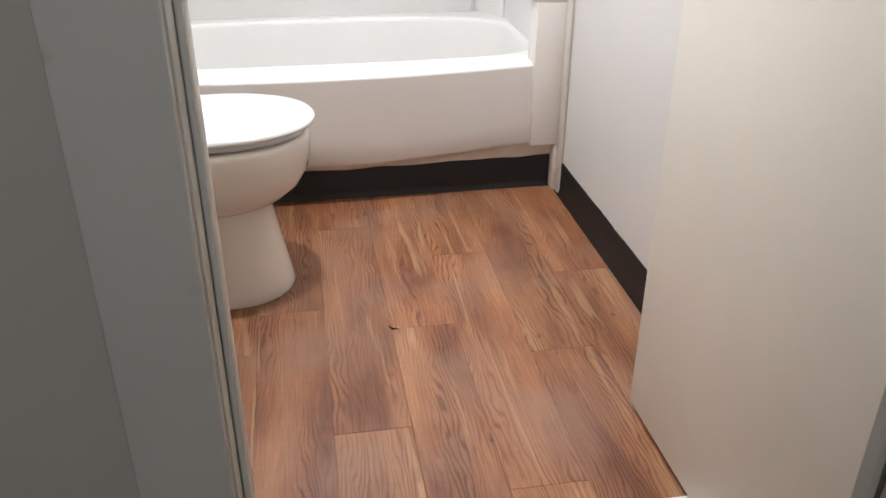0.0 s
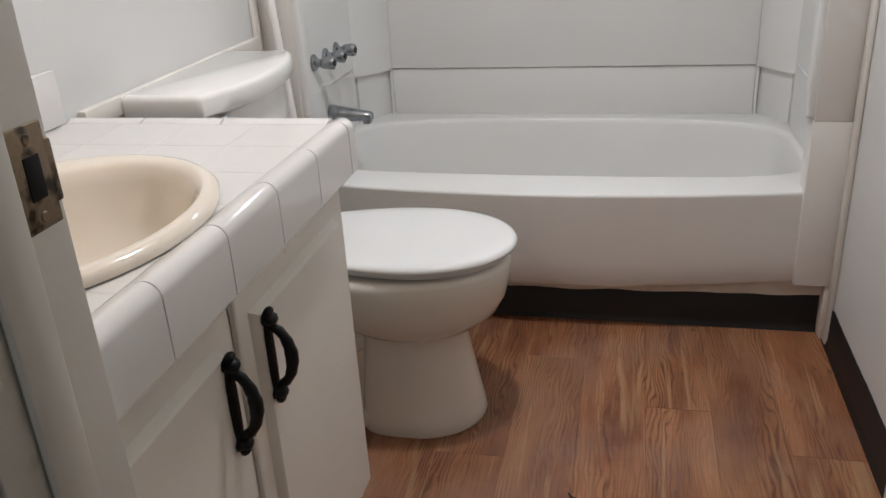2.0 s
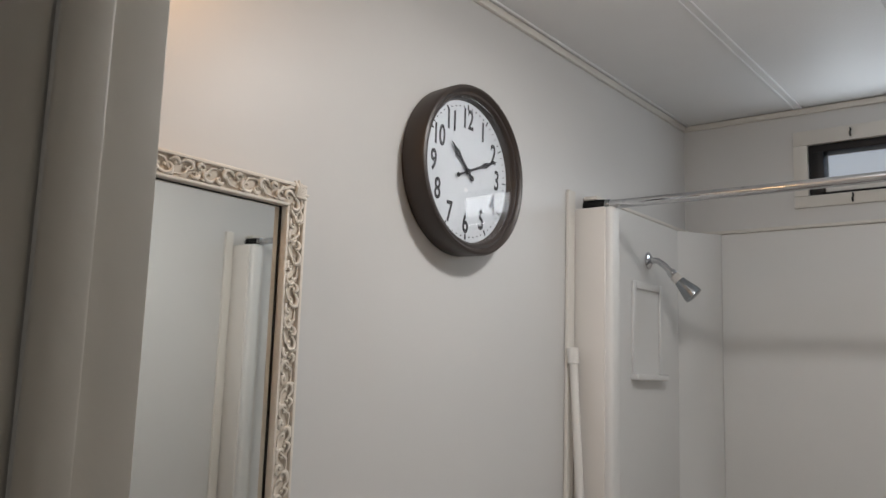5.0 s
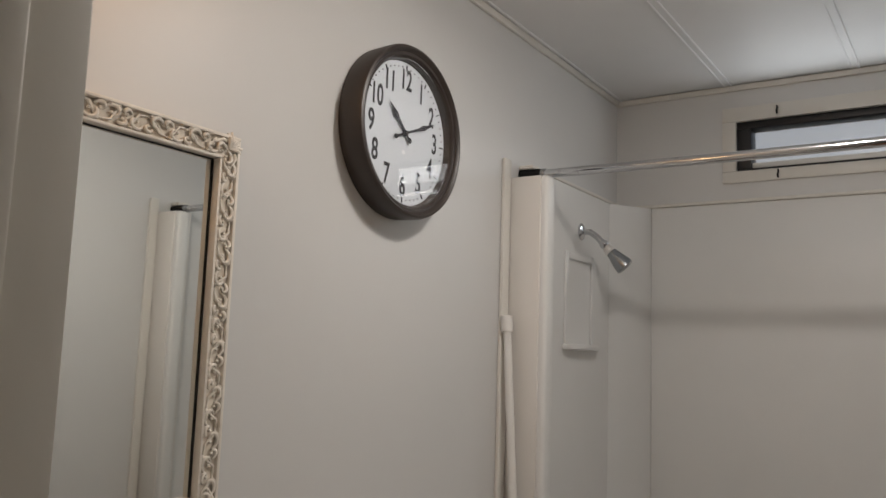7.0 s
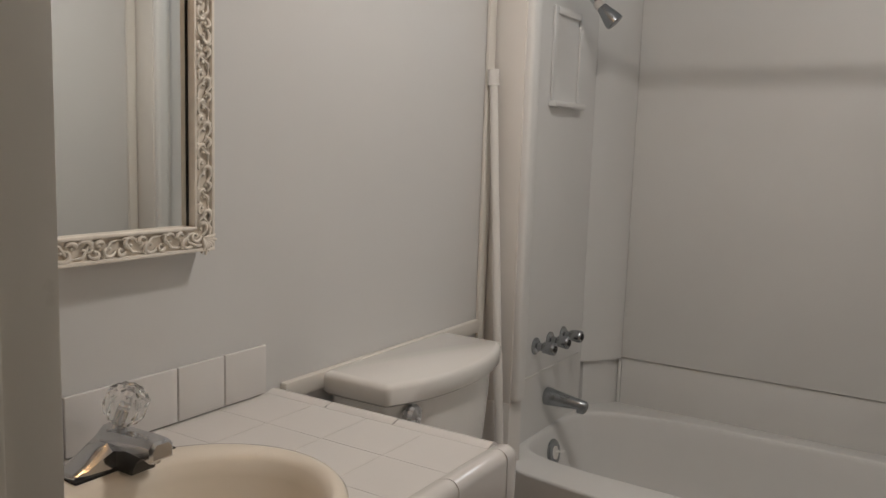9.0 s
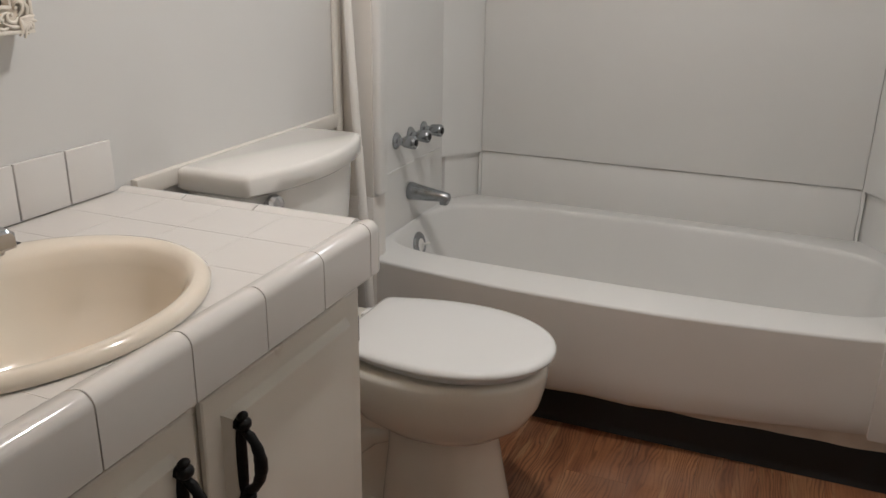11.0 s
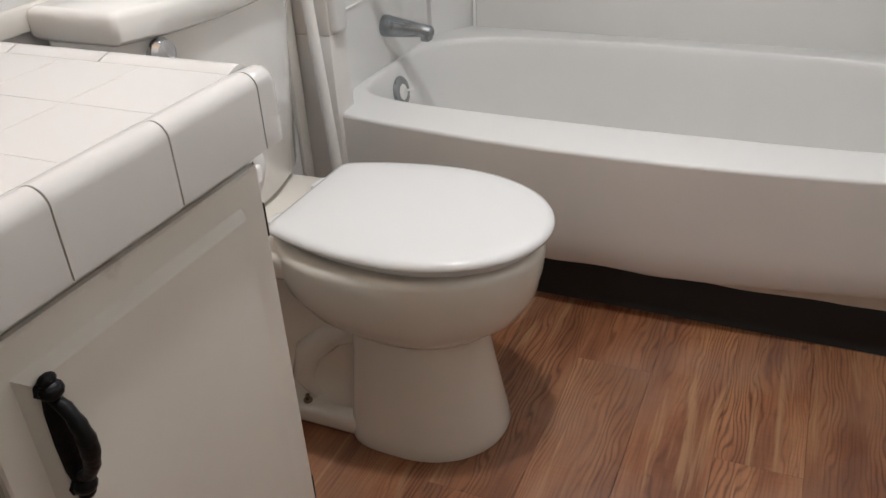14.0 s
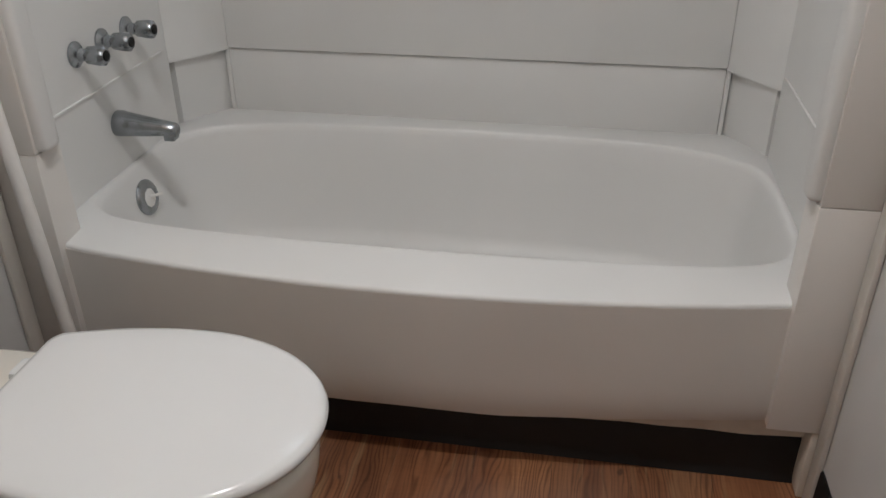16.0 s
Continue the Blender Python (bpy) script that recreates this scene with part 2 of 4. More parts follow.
def loft(bm, rings, cap0=True, cap1=True, closed=True):
    rows = [[bm.verts.new(p) for p in r] for r in rings]
    n = len(rows[0])
    for a, b in zip(rows, rows[1:]):
        for i in range(n if closed else n - 1):
            j = (i + 1) % n
            bm.faces.new((a[i], a[j], b[j], b[i]))
    if cap0:
        bm.faces.new(rows[0][::-1])
    if cap1:
        bm.faces.new(rows[-1])
    return bm


def turned(bm, origin, axis, profile, seg=28):
    """A turned shape: profile of (distance along axis, radius)."""
    a = Vector(axis).normalized()
    u = a.orthogonal().normalized()
    w = a.cross(u)
    o = Vector(origin)
    rings = []
    for d, r in profile:
        r = max(r, 1e-4)
        rings.append([o + a * d + (u * math.cos(2 * math.pi * k / seg) + w * math.sin(2 * math.pi * k / seg)) * r for k in range(seg)])
    return loft(bm, rings)


def tube(bm, pts, radii, seg=12):
    """A round bar along points; radii: one number or one for each point."""
    pts = [Vector(p) for p in pts]
    if not isinstance(radii, (list, tuple)):
        radii = [radii] * len(pts)
    rings, u = [], None
    for i, p in enumerate(pts):
        d = (pts[min(i + 1, len(pts) - 1)] - pts[max(i - 1, 0)]).normalized()
        u = d.orthogonal().normalized() if u is None else (u - d * u.dot(d)).normalized()
        w = d.cross(u)
        rings.append([p + (u * math.cos(2 * math.pi * k / seg) + w * math.sin(2 * math.pi * k / seg)) * radii[i] for k in range(seg)])
    return loft(bm, rings)


def prism(bm, plan, z0, z1):
    return loft(bm, [[(x, y, z0) for x, y in plan], [(x, y, z1) for x, y in plan]])


ROOT = {}


def thing(name, label, category, base, group="", kind=""):
    ob = new(name)
    ob.empty_display_size = 0.05
    ob.location = base
    ROOT[ob.name] = Vector(base)
    return tagged(ob, label, category, group, kind)


def part(name, bm, mat, parent, label="", smooth=True, sharp=40):
    """Links a bmesh, in world metres, as one mesh under a thing or a part."""
    base = ROOT[parent.name]
    bmesh.ops.recalc_face_normals(bm, faces=bm.faces[:])
    bm.transform(Matrix.Translation(-base))
    me = bpy.data.meshes.new(name)
    bm.to_mesh(me)
    bm.free()
    me.materials.append(mat)
    if smooth:
        me.shade_smooth()
        me.set_sharp_from_angle(angle=radians(sharp))
    ob = new(name, me)
    ob.parent = parent
    ROOT[ob.name] = base
    return tagged(ob, label) if label else ob


def solid(name, bm, mat, label, category, kind="", smooth=True, sharp=40, group=""):
    """A thing that is a single mesh."""
    bmesh.ops.recalc_face_normals(bm, faces=bm.faces[:])
    me = bpy.data.meshes.new(name)
    bm.to_mesh(me)
    bm.free()
    me.materials.append(mat)
    if smooth:
        me.shade_smooth()
        me.set_sharp_from_angle(angle=radians(sharp))
    ob = new(name, me)
    ROOT[ob.name] = Vector((0, 0, 0))
    return tagged(ob, label, category, group, kind)


B = bmesh.new
W, BACK, CZ, FRONT, HALLY = 1.515, 0.80, 2.325, -1.695, -1.80
JL, JR = 0.636, 1.395          # door opening

# ---- structure ----
floor = solid("floor", box(B(), (-0.1, -4.2, -0.08), (W + 0.4, BACK + 0.1, -0.006)), SHADEWOOD, "brown wood-look vinyl plank floor with worn seams", "floor", "structure")
solid("wall_left", box(B(), (-0.1, HALLY, 0), (0, BACK, CZ)), WALL, "plain white painted panel wall beside the vanity", "wall", "structure")
solid("wall_right", box(B(), (W, HALLY, 0), (W + 0.1, BACK, CZ)), WALL, "plain white painted panel wall opposite the vanity", "wall", "structure")
bm = B()
WX0, WX1, WZ0, WZ1 = 0.415, 1.10, 2.030, 2.198
box(bm, (-0.1, BACK, 0), (WX0, BACK + 0.1, CZ))
box(bm, (WX1, BACK, 0), (W + 0.1, BACK + 0.1, CZ))
box(bm, (WX0, BACK, 0), (WX1, BACK + 0.1, WZ0))
box(bm, (WX0, BACK, WZ1), (WX1, BACK + 0.1, CZ))
solid("wall_back", bm, WALL, "white painted wall above the tub with a small window", "wall", "structure")
bm = B()
box(bm, (-0.1, HALLY + 0.012, 0), (JL - 0.02, FRONT, CZ))
box(bm, (JR + 0.02, HALLY + 0.012, 0), (W + 0.1, FRONT, CZ))
box(bm, (JL - 0.02, HALLY + 0.012, 2.05), (JR + 0.02, FRONT, CZ))
solid("wall_front", bm, WALL, "white painted wall with the doorway", "wall", "structure")
bm = B()
box(bm, (-1.3, HALLY, 0), (JL - 0.02, HALLY + 0.012, CZ))
box(bm, (JR + 0.02, HALLY, 0), (2.6, HALLY + 0.012, CZ))
box(bm, (JL - 0.02, HALLY, 2.05), (JR + 0.02, HALLY + 0.012, CZ))
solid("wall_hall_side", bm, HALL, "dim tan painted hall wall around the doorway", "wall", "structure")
bm = B()
box(bm, (-1.4, -4.2, 0), (-1.3, HALLY, CZ))
box(bm, (2.6, -4.2, 0), (2.7, HALLY, CZ))
box(bm, (-1.4, -4.3, 0), (2.7, -4.2, CZ))
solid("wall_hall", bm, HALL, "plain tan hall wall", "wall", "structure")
solid("floor_hall", box(B(), (-1.4, -4.2, -0.08), (2.7, -1.80, -0.004)), SHADEWOOD, "dark hall floor", "floor", "structure")
bm = B()
box(bm, (-1.4, -4.3, CZ), (2.7, BACK + 0.1, CZ + 0.08))
for x in (0.008, 0.391, 0.777, 1.163):
    for dx in (-0.011, 0.011):
        box(bm, (x + dx - 0.004, FRONT, CZ - 0.005), (x + dx + 0.004, BACK, CZ + 0.01), 0.002)
    box(bm, (x - 0.008, FRONT, CZ - 0.002), (x + 0.008, BACK, CZ + 0.01))
solid("ceiling", bm, CEIL, "white panel ceiling with narrow batten seams", "ceiling", "structure")
bm = B()
box(bm, (0.0, FRONT, CZ - 0.022), (0.012, BACK - 0.012, CZ - 0.002), 0.004)
solid("trim_left", bm, TRIM, "narrow white cove trim under the ceiling", "trim", "structure")
bm = B()
box(bm, (0.0, BACK - 0.012, CZ - 0.022), (W, BACK, CZ - 0.002), 0.004)
solid("trim_back", bm, TRIM, "narrow white cove trim under the ceiling", "trim", "structure")
bm = B()
box(bm, (0.0, -0.816, 0.800), (0.018, -0.047, 0.836), 0.004)
solid("trim_rail", bm, TRIM, "white horizontal rail on the wall behind the toilet tank", "trim", "structure")


def wavy_base(name, p0, p1, inward, h, label, seg=50, seed=0.0):
    """Vinyl cove base along a wall, with an unevenly cut top edge and a small foot."""
    bm = B()
    p0, p1, n = Vector(p0), Vector(p1), Vector(inward)
    rings = []
    for i in range(seg + 1):
        p = p0.lerp(p1, i / seg)
        d = i / seg * (p1 - p0).length
        top = h + 0.004 * noise.noise((d * 9, seed, 0)) + 0.0025 * noise.noise((d * 31, seed, 4))
        prof = [(0.0, 0.001), (0.014, 0.001), (0.009, 0.012), (0.006, 0.024), (0.005, top - 0.003), (0.003, top), (0.0, top)]
        rings.append([p + n * a + Vector((0, 0, z)) for a, z in prof])
    loft(bm, rings)
    return solid(name, bm, RUBBER, label, "baseboard", "structure")


wavy_base("baseboard_right", (W, FRONT, 0), (W, -0.012, 0), (-1, 0, 0), 0.108, "black vinyl cove base with a ragged top edge", 70)
wavy_base("baseboard_tub", (0.10, 0.052, 0), (W - 0.018, 0.046, 0), (0, -1, 0), 0.106, "black vinyl cove base under the tub apron", 60, 3.0)

# door casing and jambs
def jamb(name, x, s, label):
    """One side of the door frame; s: +1 with the opening towards +x."""
    j = thing(name, label, "door frame", (x, (FRONT + HALLY) / 2, 0), kind="structure")
    part("jamb_board", box(B(), (x - s * 0.02, HALLY - 0.004, 0), (x, FRONT - 0.0005, 2.05), 0.002), JAMB, j)
    part("door_stop", box(B(), (x, FRONT - 0.078, 0), (x + s * 0.007, FRONT - 0.042, 2.04), 0.003), JAMB, j)
    part("casing_hall", box(B(), (x - s * 0.002, HALLY - 0.016, 0), (x - s * 0.084, HALLY - 0.0045, 2.11), 0.004), JAMB, j)
    if s < 0:
        part("casing_room", box(B(), (x - s * 0.008, FRONT + 0.0045, 0.0 if s < 0 else 0.84), (x - s * 0.05, FRONT + 0.014, 2.10), 0.003), JAMB, j)
    return j


jl = jamb("door_frame_left", JL, 1, "scuffed off-white door jamb with a strike plate")
jr = jamb("door_frame_right", JR, -1, "scuffed off-white door jamb on the hinge side")
bm = B()
box(bm, (JL + 0.012, HALLY - 0.004, 2.03), (JR - 0.012, FRONT + 0.004, 2.05), 0.002)
solid("door_frame_head", bm, JAMB, "off-white door head board", "door frame", "structure")
sp = part("strike_plate", box(B(), (JL - 0.001, FRONT - 0.042, 0.998), (JL + 0.0025, FRONT - 0.007, 1.062), 0.001), STRIKE, jl, "tarnished brass strike plate")
part("lip", box(B(), (JL - 0.004, FRONT - 0.009, 1.010), (JL + 0.0028, FRONT - 0.002, 1.050), 0.0015), STRIKE, sp)
# the hole is a near-black block; its darkness is all in the colour
part("latch_hole", box(B(), (JL + 0.001, FRONT - 0.030, 1.017), (JL + 0.0034, FRONT - 0.016, 1.044), 0.0005), HOLE, sp)
for z in (1.006, 1.054):
    part("screw", turned(B(), (JL + 0.002, FRONT - 0.023, z), (1, 0, 0), [(0, 0.004), (0.0014, 0.003)], 10), STRIKE, sp)

# open door
HINGE, FREE = Vector((JR - 0.044, -1.734, 0)), Vector((1.342, -1.105, 0))
door = thing("door_1", "flush off-white painted door standing open, scuffed near the floor", "door", (HINGE.x, HINGE.y, 0), kind="structure")
along = (FREE - HINGE).normalized()
nrm = Vector((along.y, -along.x, 0))
bm = B()
length = (FREE - HINGE).length
for lo, hi in (((0, 0, 0.014), (length, 0.034, 2.025)),):
    box(bm, lo, hi, 0.002)
bm.transform(Matrix(((along.x, nrm.x, 0, HINGE.x), (along.y, nrm.y, 0, HINGE.y), (0, 0, 1, 0), (0, 0, 0, 1))))
part("door_leaf", bm, DOORM, door)
for z in (0.25, 1.80):
    part("hinge", tube(B(), [(HINGE.x - 0.004, HINGE.y - 0.004, z - 0.045), (HINGE.x - 0.004, HINGE.y - 0.004, z + 0.045)], 0.006), STRIKE, door)

# window
win = thing("window_1", "small high window with a black frame and frosted panes", "window", ((WX0 + WX1) / 2, BACK, WZ0), kind="structure")
bm = B()
yb = BACK - 0.009
for lo, hi in (((WX0 - 0.044, yb, WZ1), (WX1 + 0.044, BACK - 0.0005, WZ1 + 0.048)), ((WX0 - 0.044, yb, WZ0 - 0.038), (WX1 + 0.044, BACK - 0.0005, WZ0)),
               ((WX0 - 0.044, yb, WZ0 + 0.0003), (WX0, BACK - 0.0005, WZ1 - 0.0003)), ((WX1, yb, WZ0 + 0.0003), (WX1 + 0.044, BACK - 0.0005, WZ1 - 0.0003))):
    box(bm, lo, hi, 0.002)
part("casing", bm, TRIM, win, "white painted window casing")
bm = B()
y0, y1 = BACK + 0.005, BACK + 0.075
for lo, hi in (((WX0, y0, WZ1 - 0.024), (WX1, y1, WZ1)), ((WX0, y0, WZ0), (WX1, y1, WZ0 + 0.010)), ((WX0, y0, WZ0 + 0.010), (WX0 + 0.045, y1, WZ1 - 0.024)), ((WX1 - 0.045, y0, WZ0 + 0.010), (WX1, y1, WZ1 - 0.024))):
    box(bm, lo, hi, 0.002)
part("frame", bm, BLACKFR, win, "black metal frame")
pane = part("pane", box(B(), (WX0 + 0.045, BACK + 0.055, WZ0 + 0.010), (WX1 - 0.045, BACK + 0.060, WZ1 - 0.024)), FROST, win, "rippled frosted glass")
pane.visible_shadow = False
part("bar", box(B(), (WX0 + 0.045, BACK + 0.020, WZ0 + 0.012), (WX1 - 0.045, BACK + 0.045, WZ0 + 0.030), 0.003), PLASTIC, win, "white sash bar")
for x in (0.545, 0.97):
    for z, s in ((WZ1 + 0.024, 1), (WZ0 - 0.018, -1)):
        part("clip", tube(B(), [(x, yb, z - 0.012), (x, yb - 0.008, z - 0.004), (x + 0.003, yb - 0.008, z + 0.006), (x, yb, z + 0.013)], 0.003, 8), IRON, win, "small black clip")
# blank panel added so that the pane looks onto pale outdoor brightness
solid("backdrop", box(B(), (-6, 9, -1), (8, 9.1, 5)), material("outdoor_haze", (0.75, 0.8, 0.86), 0.9), "pale blank panel standing in for bright outdoors beyond the window", "backdrop", "structure")

# ---- bathtub and surround ----
tub = thing("bathtub", "white fibreglass bathtub with a bowed apron, caulked above the black base", "bathtub", (W / 2, 0.4, 0))


def bow(x):
    u = min(1, max(0, (x - 0.095) / (W - 0.19)))
    return -0.062 * math.sin(math.pi * u) ** 0.8


def sq(t, n):
    c, s = math.cos(t), math.sin(t)
    r = (abs(c) ** n + abs(s) ** n) ** (-1 / n)
    return c * r, s * r


NT = 200
TH = [math.atan2(math.sin(2 * math.pi * (k + 0.5) / NT), 1.0 * math.cos(2 * math.pi * (k + 0.5) / NT)) for k in range(NT)]


def outer(t, inset, z):
    c, s = sq(t, 24)
    x = W / 2 + c * (W / 2 - 0.03 - inset)
    y = 0.40 + s * (0.395 - inset)
    if s < 0:
        y += bow(x) * min(1, -s * 1.02) + 0.006
    return x, y, z


def opening(t, k, z, ky=None):
    c, s = sq(t, 4.2 if math.sin(t) > 0 else 7.0)
    ky = ky or k
    x = W / 2 + c * 0.70 * k
    y = 0.385 + s * (0.285 if s > 0 else 0.285) * ky
    if s < 0:
        y += 0.35 * bow(x) * -s + 0.008
    else:
        y += 0.02 * s * (1 - c * c)
    return x, y, z


rings = [[outer(t, 0.004, 0.396) for t in TH], [outer(t, 0.0005, 0.407) for t in TH], [outer(t, 0.002, 0.412) for t in TH], [outer(t, 0.007, 0.4145) for t in TH],
         [opening(t, 1.015, 0.421, 1.03) for t in TH], [opening(t, 1.004, 0.421, 1.008) for t in TH], [opening(t, 0.997, 0.417) for t in TH], [opening(t, 0.990, 0.404, 0.98) for t in TH],
         [opening(t, 0.975, 0.34, 0.95) for t in TH], [opening(t, 0.945, 0.24, 0.88) for t in TH], [opening(t, 0.91, 0.16, 0.82) for t in TH], [opening(t, 0.85, 0.125, 0.74) for t in TH],
         [opening(t, 0.75, 0.115, 0.62) for t in TH], [opening(t, 0.35, 0.110, 0.3) for t in TH]]
part("basin", loft(B(), rings, cap0=False), FIBRE, tub, sharp=70)
bm = B()
cols = []
NX = 70
for i in range(NX + 1):
    x = 0.004 + (W - 0.008) * i / NX
    u = i / NX
    zb = 0.140 + 0.026 * max(0, (u - 0.62) / 0.38) + 0.003 * noise.noise((x * 6, 2, 0))
    yt = 0.0112 + bow(x)
    yb2 = 0.016 + bow(x) * 0.72
    cols.append([(x, yb2 + 0.03, zb), (x, yb2 + 0.002, zb), (x, yb2 - 0.003, zb + 0.01)] + [(x, yb2 + (yt - yb2) * k - 0.003 * (1 - k), zb + 0.01 + (0.4065 - zb - 0.01) * k) for k in (0.25, 0.5, 0.75, 1.0)] + [(x, yt + 0.02, 0.403)])
loft(bm, cols, False, False, closed=False)
part("apron", bm, FLANGE, tub, "bowed apron front", sharp=60)
bm = B()
rows = []
for i in range(NX + 1):
    x = 0.30 + (W - 0.31) * i / NX
    u = x / W
    zt = 0.146 + 0.028 * max(0, (u - 0.62) / 0.38)
    zl = 0.101 + 0.012 * max(0, (u - 0.6) / 0.4) + 0.005 * noise.noise((x * 9, 7, 0))
    yf = 0.034
    rows.append([(x, yf, zl), (x, yf - 0.012, zt), (x, 0.049, zt), (x, 0.049, zl)])
loft(bm, rows)
part("caulk_strip", bm, CAULK, tub, "ragged beige caulked gap", smooth=False)
for x0, x1 in ((0.002, 0.098), (W - 0.100, W - 0.002)):
    bm = B()
    box(bm, (x0, -0.006, 0.158 if x0 > 1 else 0.130), (x1, 0.07, 0.6008), 0.0025, 2)
    part("end_post", bm, FLANGE, tub, "rounded flange beside the wall")
bm = B()
box(bm, (W - 0.020, -0.002, 0.0), (W - 0.002, 0.055, 0.160), 0.003)
part("filler", bm, CAULK, tub, "beige filler strip at the wall corner")
ov = part("overflow_plate", turned(B(), (0.074, 0.36, 0.345), (1, 0, 0.18), [(-0.02, 0.040), (0.004, 0.042), (0.008, 0.039), (0.010, 0.032)], 28), DULL, tub, "worn chrome overflow plate")
bm = B()
turned(bm, (0.083, 0.36, 0.345), (1, 0, 0.18), [(0, 0.024), (0.002, 0.021), (0.003, 0.010)], 9)
part("worn_patch", bm, PLASTIC, ov, "flaked white centre")
part("trip_lever", tube(B(), [(0.082, 0.363, 0.347), (0.096, 0.365, 0.350), (0.102, 0.381, 0.348)], [0.004, 0.0035, 0.0045], 8), PLASTIC, ov, "small white trip lever")

sur = thing("tub_surround", "white fibreglass three-wall tub surround with corner shelves", "tub surround", (W / 2, 0.79, 0.40))
TOP, LEDGE = 1.92, 0.582


def side_panel(m):
    """Plan of one side wall of the surround; m mirrors it to the far end."""
    pts = [(0.004, 0.072), (0.052, 0.072), (0.045, 0.10), (0.042, 0.20), (0.042, 0.628), (0.004, 0.628)]
    return [(m(x), y) for x, y in pts]


for m in (lambda x: x, lambda x: W - x):
    part("side_panel", prism(B(), side_panel(m), 0.408, TOP), FIBRE, sur)
    part("front_post", box(B(), (m(0.002), -0.006, 0.6015), (m(0.098), 0.070, TOP - 0.034), 0.0025, 2), FLANGE, sur, "aged rounded front flange")
    part("edge_bead", box(B(), (m(0.088), 0.000, 0.604), (m(0.118), 0.050, TOP - 0.032), 0.011, 3), FIBRE, sur, "white rounded inner edge")
    part("corner_panel", prism(B(), [(m(0.004), 0.629), (m(0.0425), 0.629), (m(0.137), 0.764), (m(0.137), 0.795), (m(0.004), 0.795)], LEDGE - 0.004, TOP), FIBRE, sur)
    part("corner_recess", prism(B(), [(m(0.004), 0.655), (m(0.043), 0.655), (m(0.125), 0.782), (m(0.125), 0.795), (m(0.004), 0.795)], 0.408, LEDGE - 0.0042), FIBRE, sur)
    part("corner_jamb", box(B(), (m(0.126), 0.772, 0.408), (m(0.137), 0.795, LEDGE - 0.0042), 0.003), FIBRE, sur)
bm = B()
box(bm, (0.138, 0.765, LEDGE), (W - 0.138, 0.797, TOP), 0.004)
part("back_panel", bm, FIBRE, sur)
part("back_panel_lower", box(B(), (0.138, 0.774, 0.408), (W - 0.138, 0.797, LEDGE - 0.002), 0.003), FIBRE, sur)
part("top_lip", box(B(), (0.004, 0.760, TOP + 0.0005), (W - 0.004, 0.797, TOP + 0.012), 0.004), TRIM, sur, "caulked top lip")
for m in (lambda x: x, lambda x: W - x):
    part("top_lip", box(B(), (m(0.002), 0.05, TOP + 0.0005), (m(0.046), 0.759, TOP + 0.012), 0.004), TRIM, sur)
    part("ledge_line", box(B(), (m(0.04), 0.14, 0.612), (m(0.046), 0.60, 0.618), 0.002), FIBRE, sur)
# soap niche on the plumbing wall
bm = B()
for lo, hi in (((0.041, 0.275, 1.445), (0.050, 0.297, 1.72)), ((0.041, 0.468, 1.445), (0.050, 0.488, 1.72)), ((0.041, 0.2975, 1.697), (0.050, 0.4675, 1.72)), ((0.041, 0.270, 1.428), (0.068, 0.492, 1.4445))):
    box(bm, lo, hi, 0.004, 2)
part("soap_niche", bm, FIBRE, sur, "moulded soap niche with a small shelf")

# front flange strip of the left wall
for x0, x1, nm in ((0.0005, 0.012, "trim_tub_left"), (W - 0.012, W - 0.0005, "trim_tub_right")):
    solid(nm, box(B(), (x0, -0.045, 0.0), (x1, -0.008, 1.935), 0.004), TRIM, "narrow white trim strip beside the tub flange", "trim", "structure")

# taps
def tap_handle(y):
    t = thing("tap_handle", "faceted tarnished chrome tub tap handle on a round flange", "tap", (0.042, y, 0.706), "tub taps")
    part("flange", turned(B(), (0.0425, y, 0.706), (1, 0, 0), [(0, 0.026), (0.004, 0.026), (0.009, 0.020), (0.012, 0.013), (0.030, 0.012)], 24), DULL, t)
    bm = B()
    rings = []
    for d, r in ((0.026, 0.014), (0.030, 0.0175), (0.055, 0.0205), (0.064, 0.020), (0.068, 0.016)):
        rings.append([(0.0425 + d, y + math.cos(2 * math.pi * k / 20) * r * (1 if k % 2 else 0.86), 0.706 + math.sin(2 * math.pi * k / 20) * r * (1 if k % 2 else 0.86)) for k in range(20)])
    loft(bm, rings)
    part("grip", bm, DULL, t)
    part("cap", turned(B(), (0.1105, y, 0.706), (1, 0, 0), [(0, 0.011), (0.002, 0.010)], 16), IRON, t, "dark index cap")


for y in (0.258, 0.36, 0.462):
    tap_handle(y)
sp = thing("tub_spout", "tarnished chrome tub spout", "spout", (0.042, 0.36, 0.522))
bm = B()
rings = []
for d, r, dz in ((0, 0.031, 0), (0.012, 0.031, 0), (0.022, 0.029, -0.001), (0.07, 0.0235, -0.004), (0.11, 0.0185, -0.006), (0.134, 0.016, -0.008), (0.138, 0.012, -0.009)):
    rings.append([(0.0425 + d, 0.36 + math.cos(2 * math.pi * k / 24) * r, 0.524 + dz + math.sin(2 * math.pi * k / 24) * r * 0.92) for k in range(24)])
loft(bm, rings)
part("body", bm, DULL, sp)
part("mouth", box(B(), (0.150, 0.345, 0.492), (0.176, 0.375, 0.515), 0.005), DULL, sp)
sh = thing("wall_shower", "chrome wall shower on a short bent arm", "shower", (0.042, 0.395, 1.79))
part("flange", turned(B(), (0.0425, 0.395, 1.792), (1, 0, 0), [(0, 0.026), (0.003, 0.026), (0.010, 0.014)], 24), CHROME, sh)
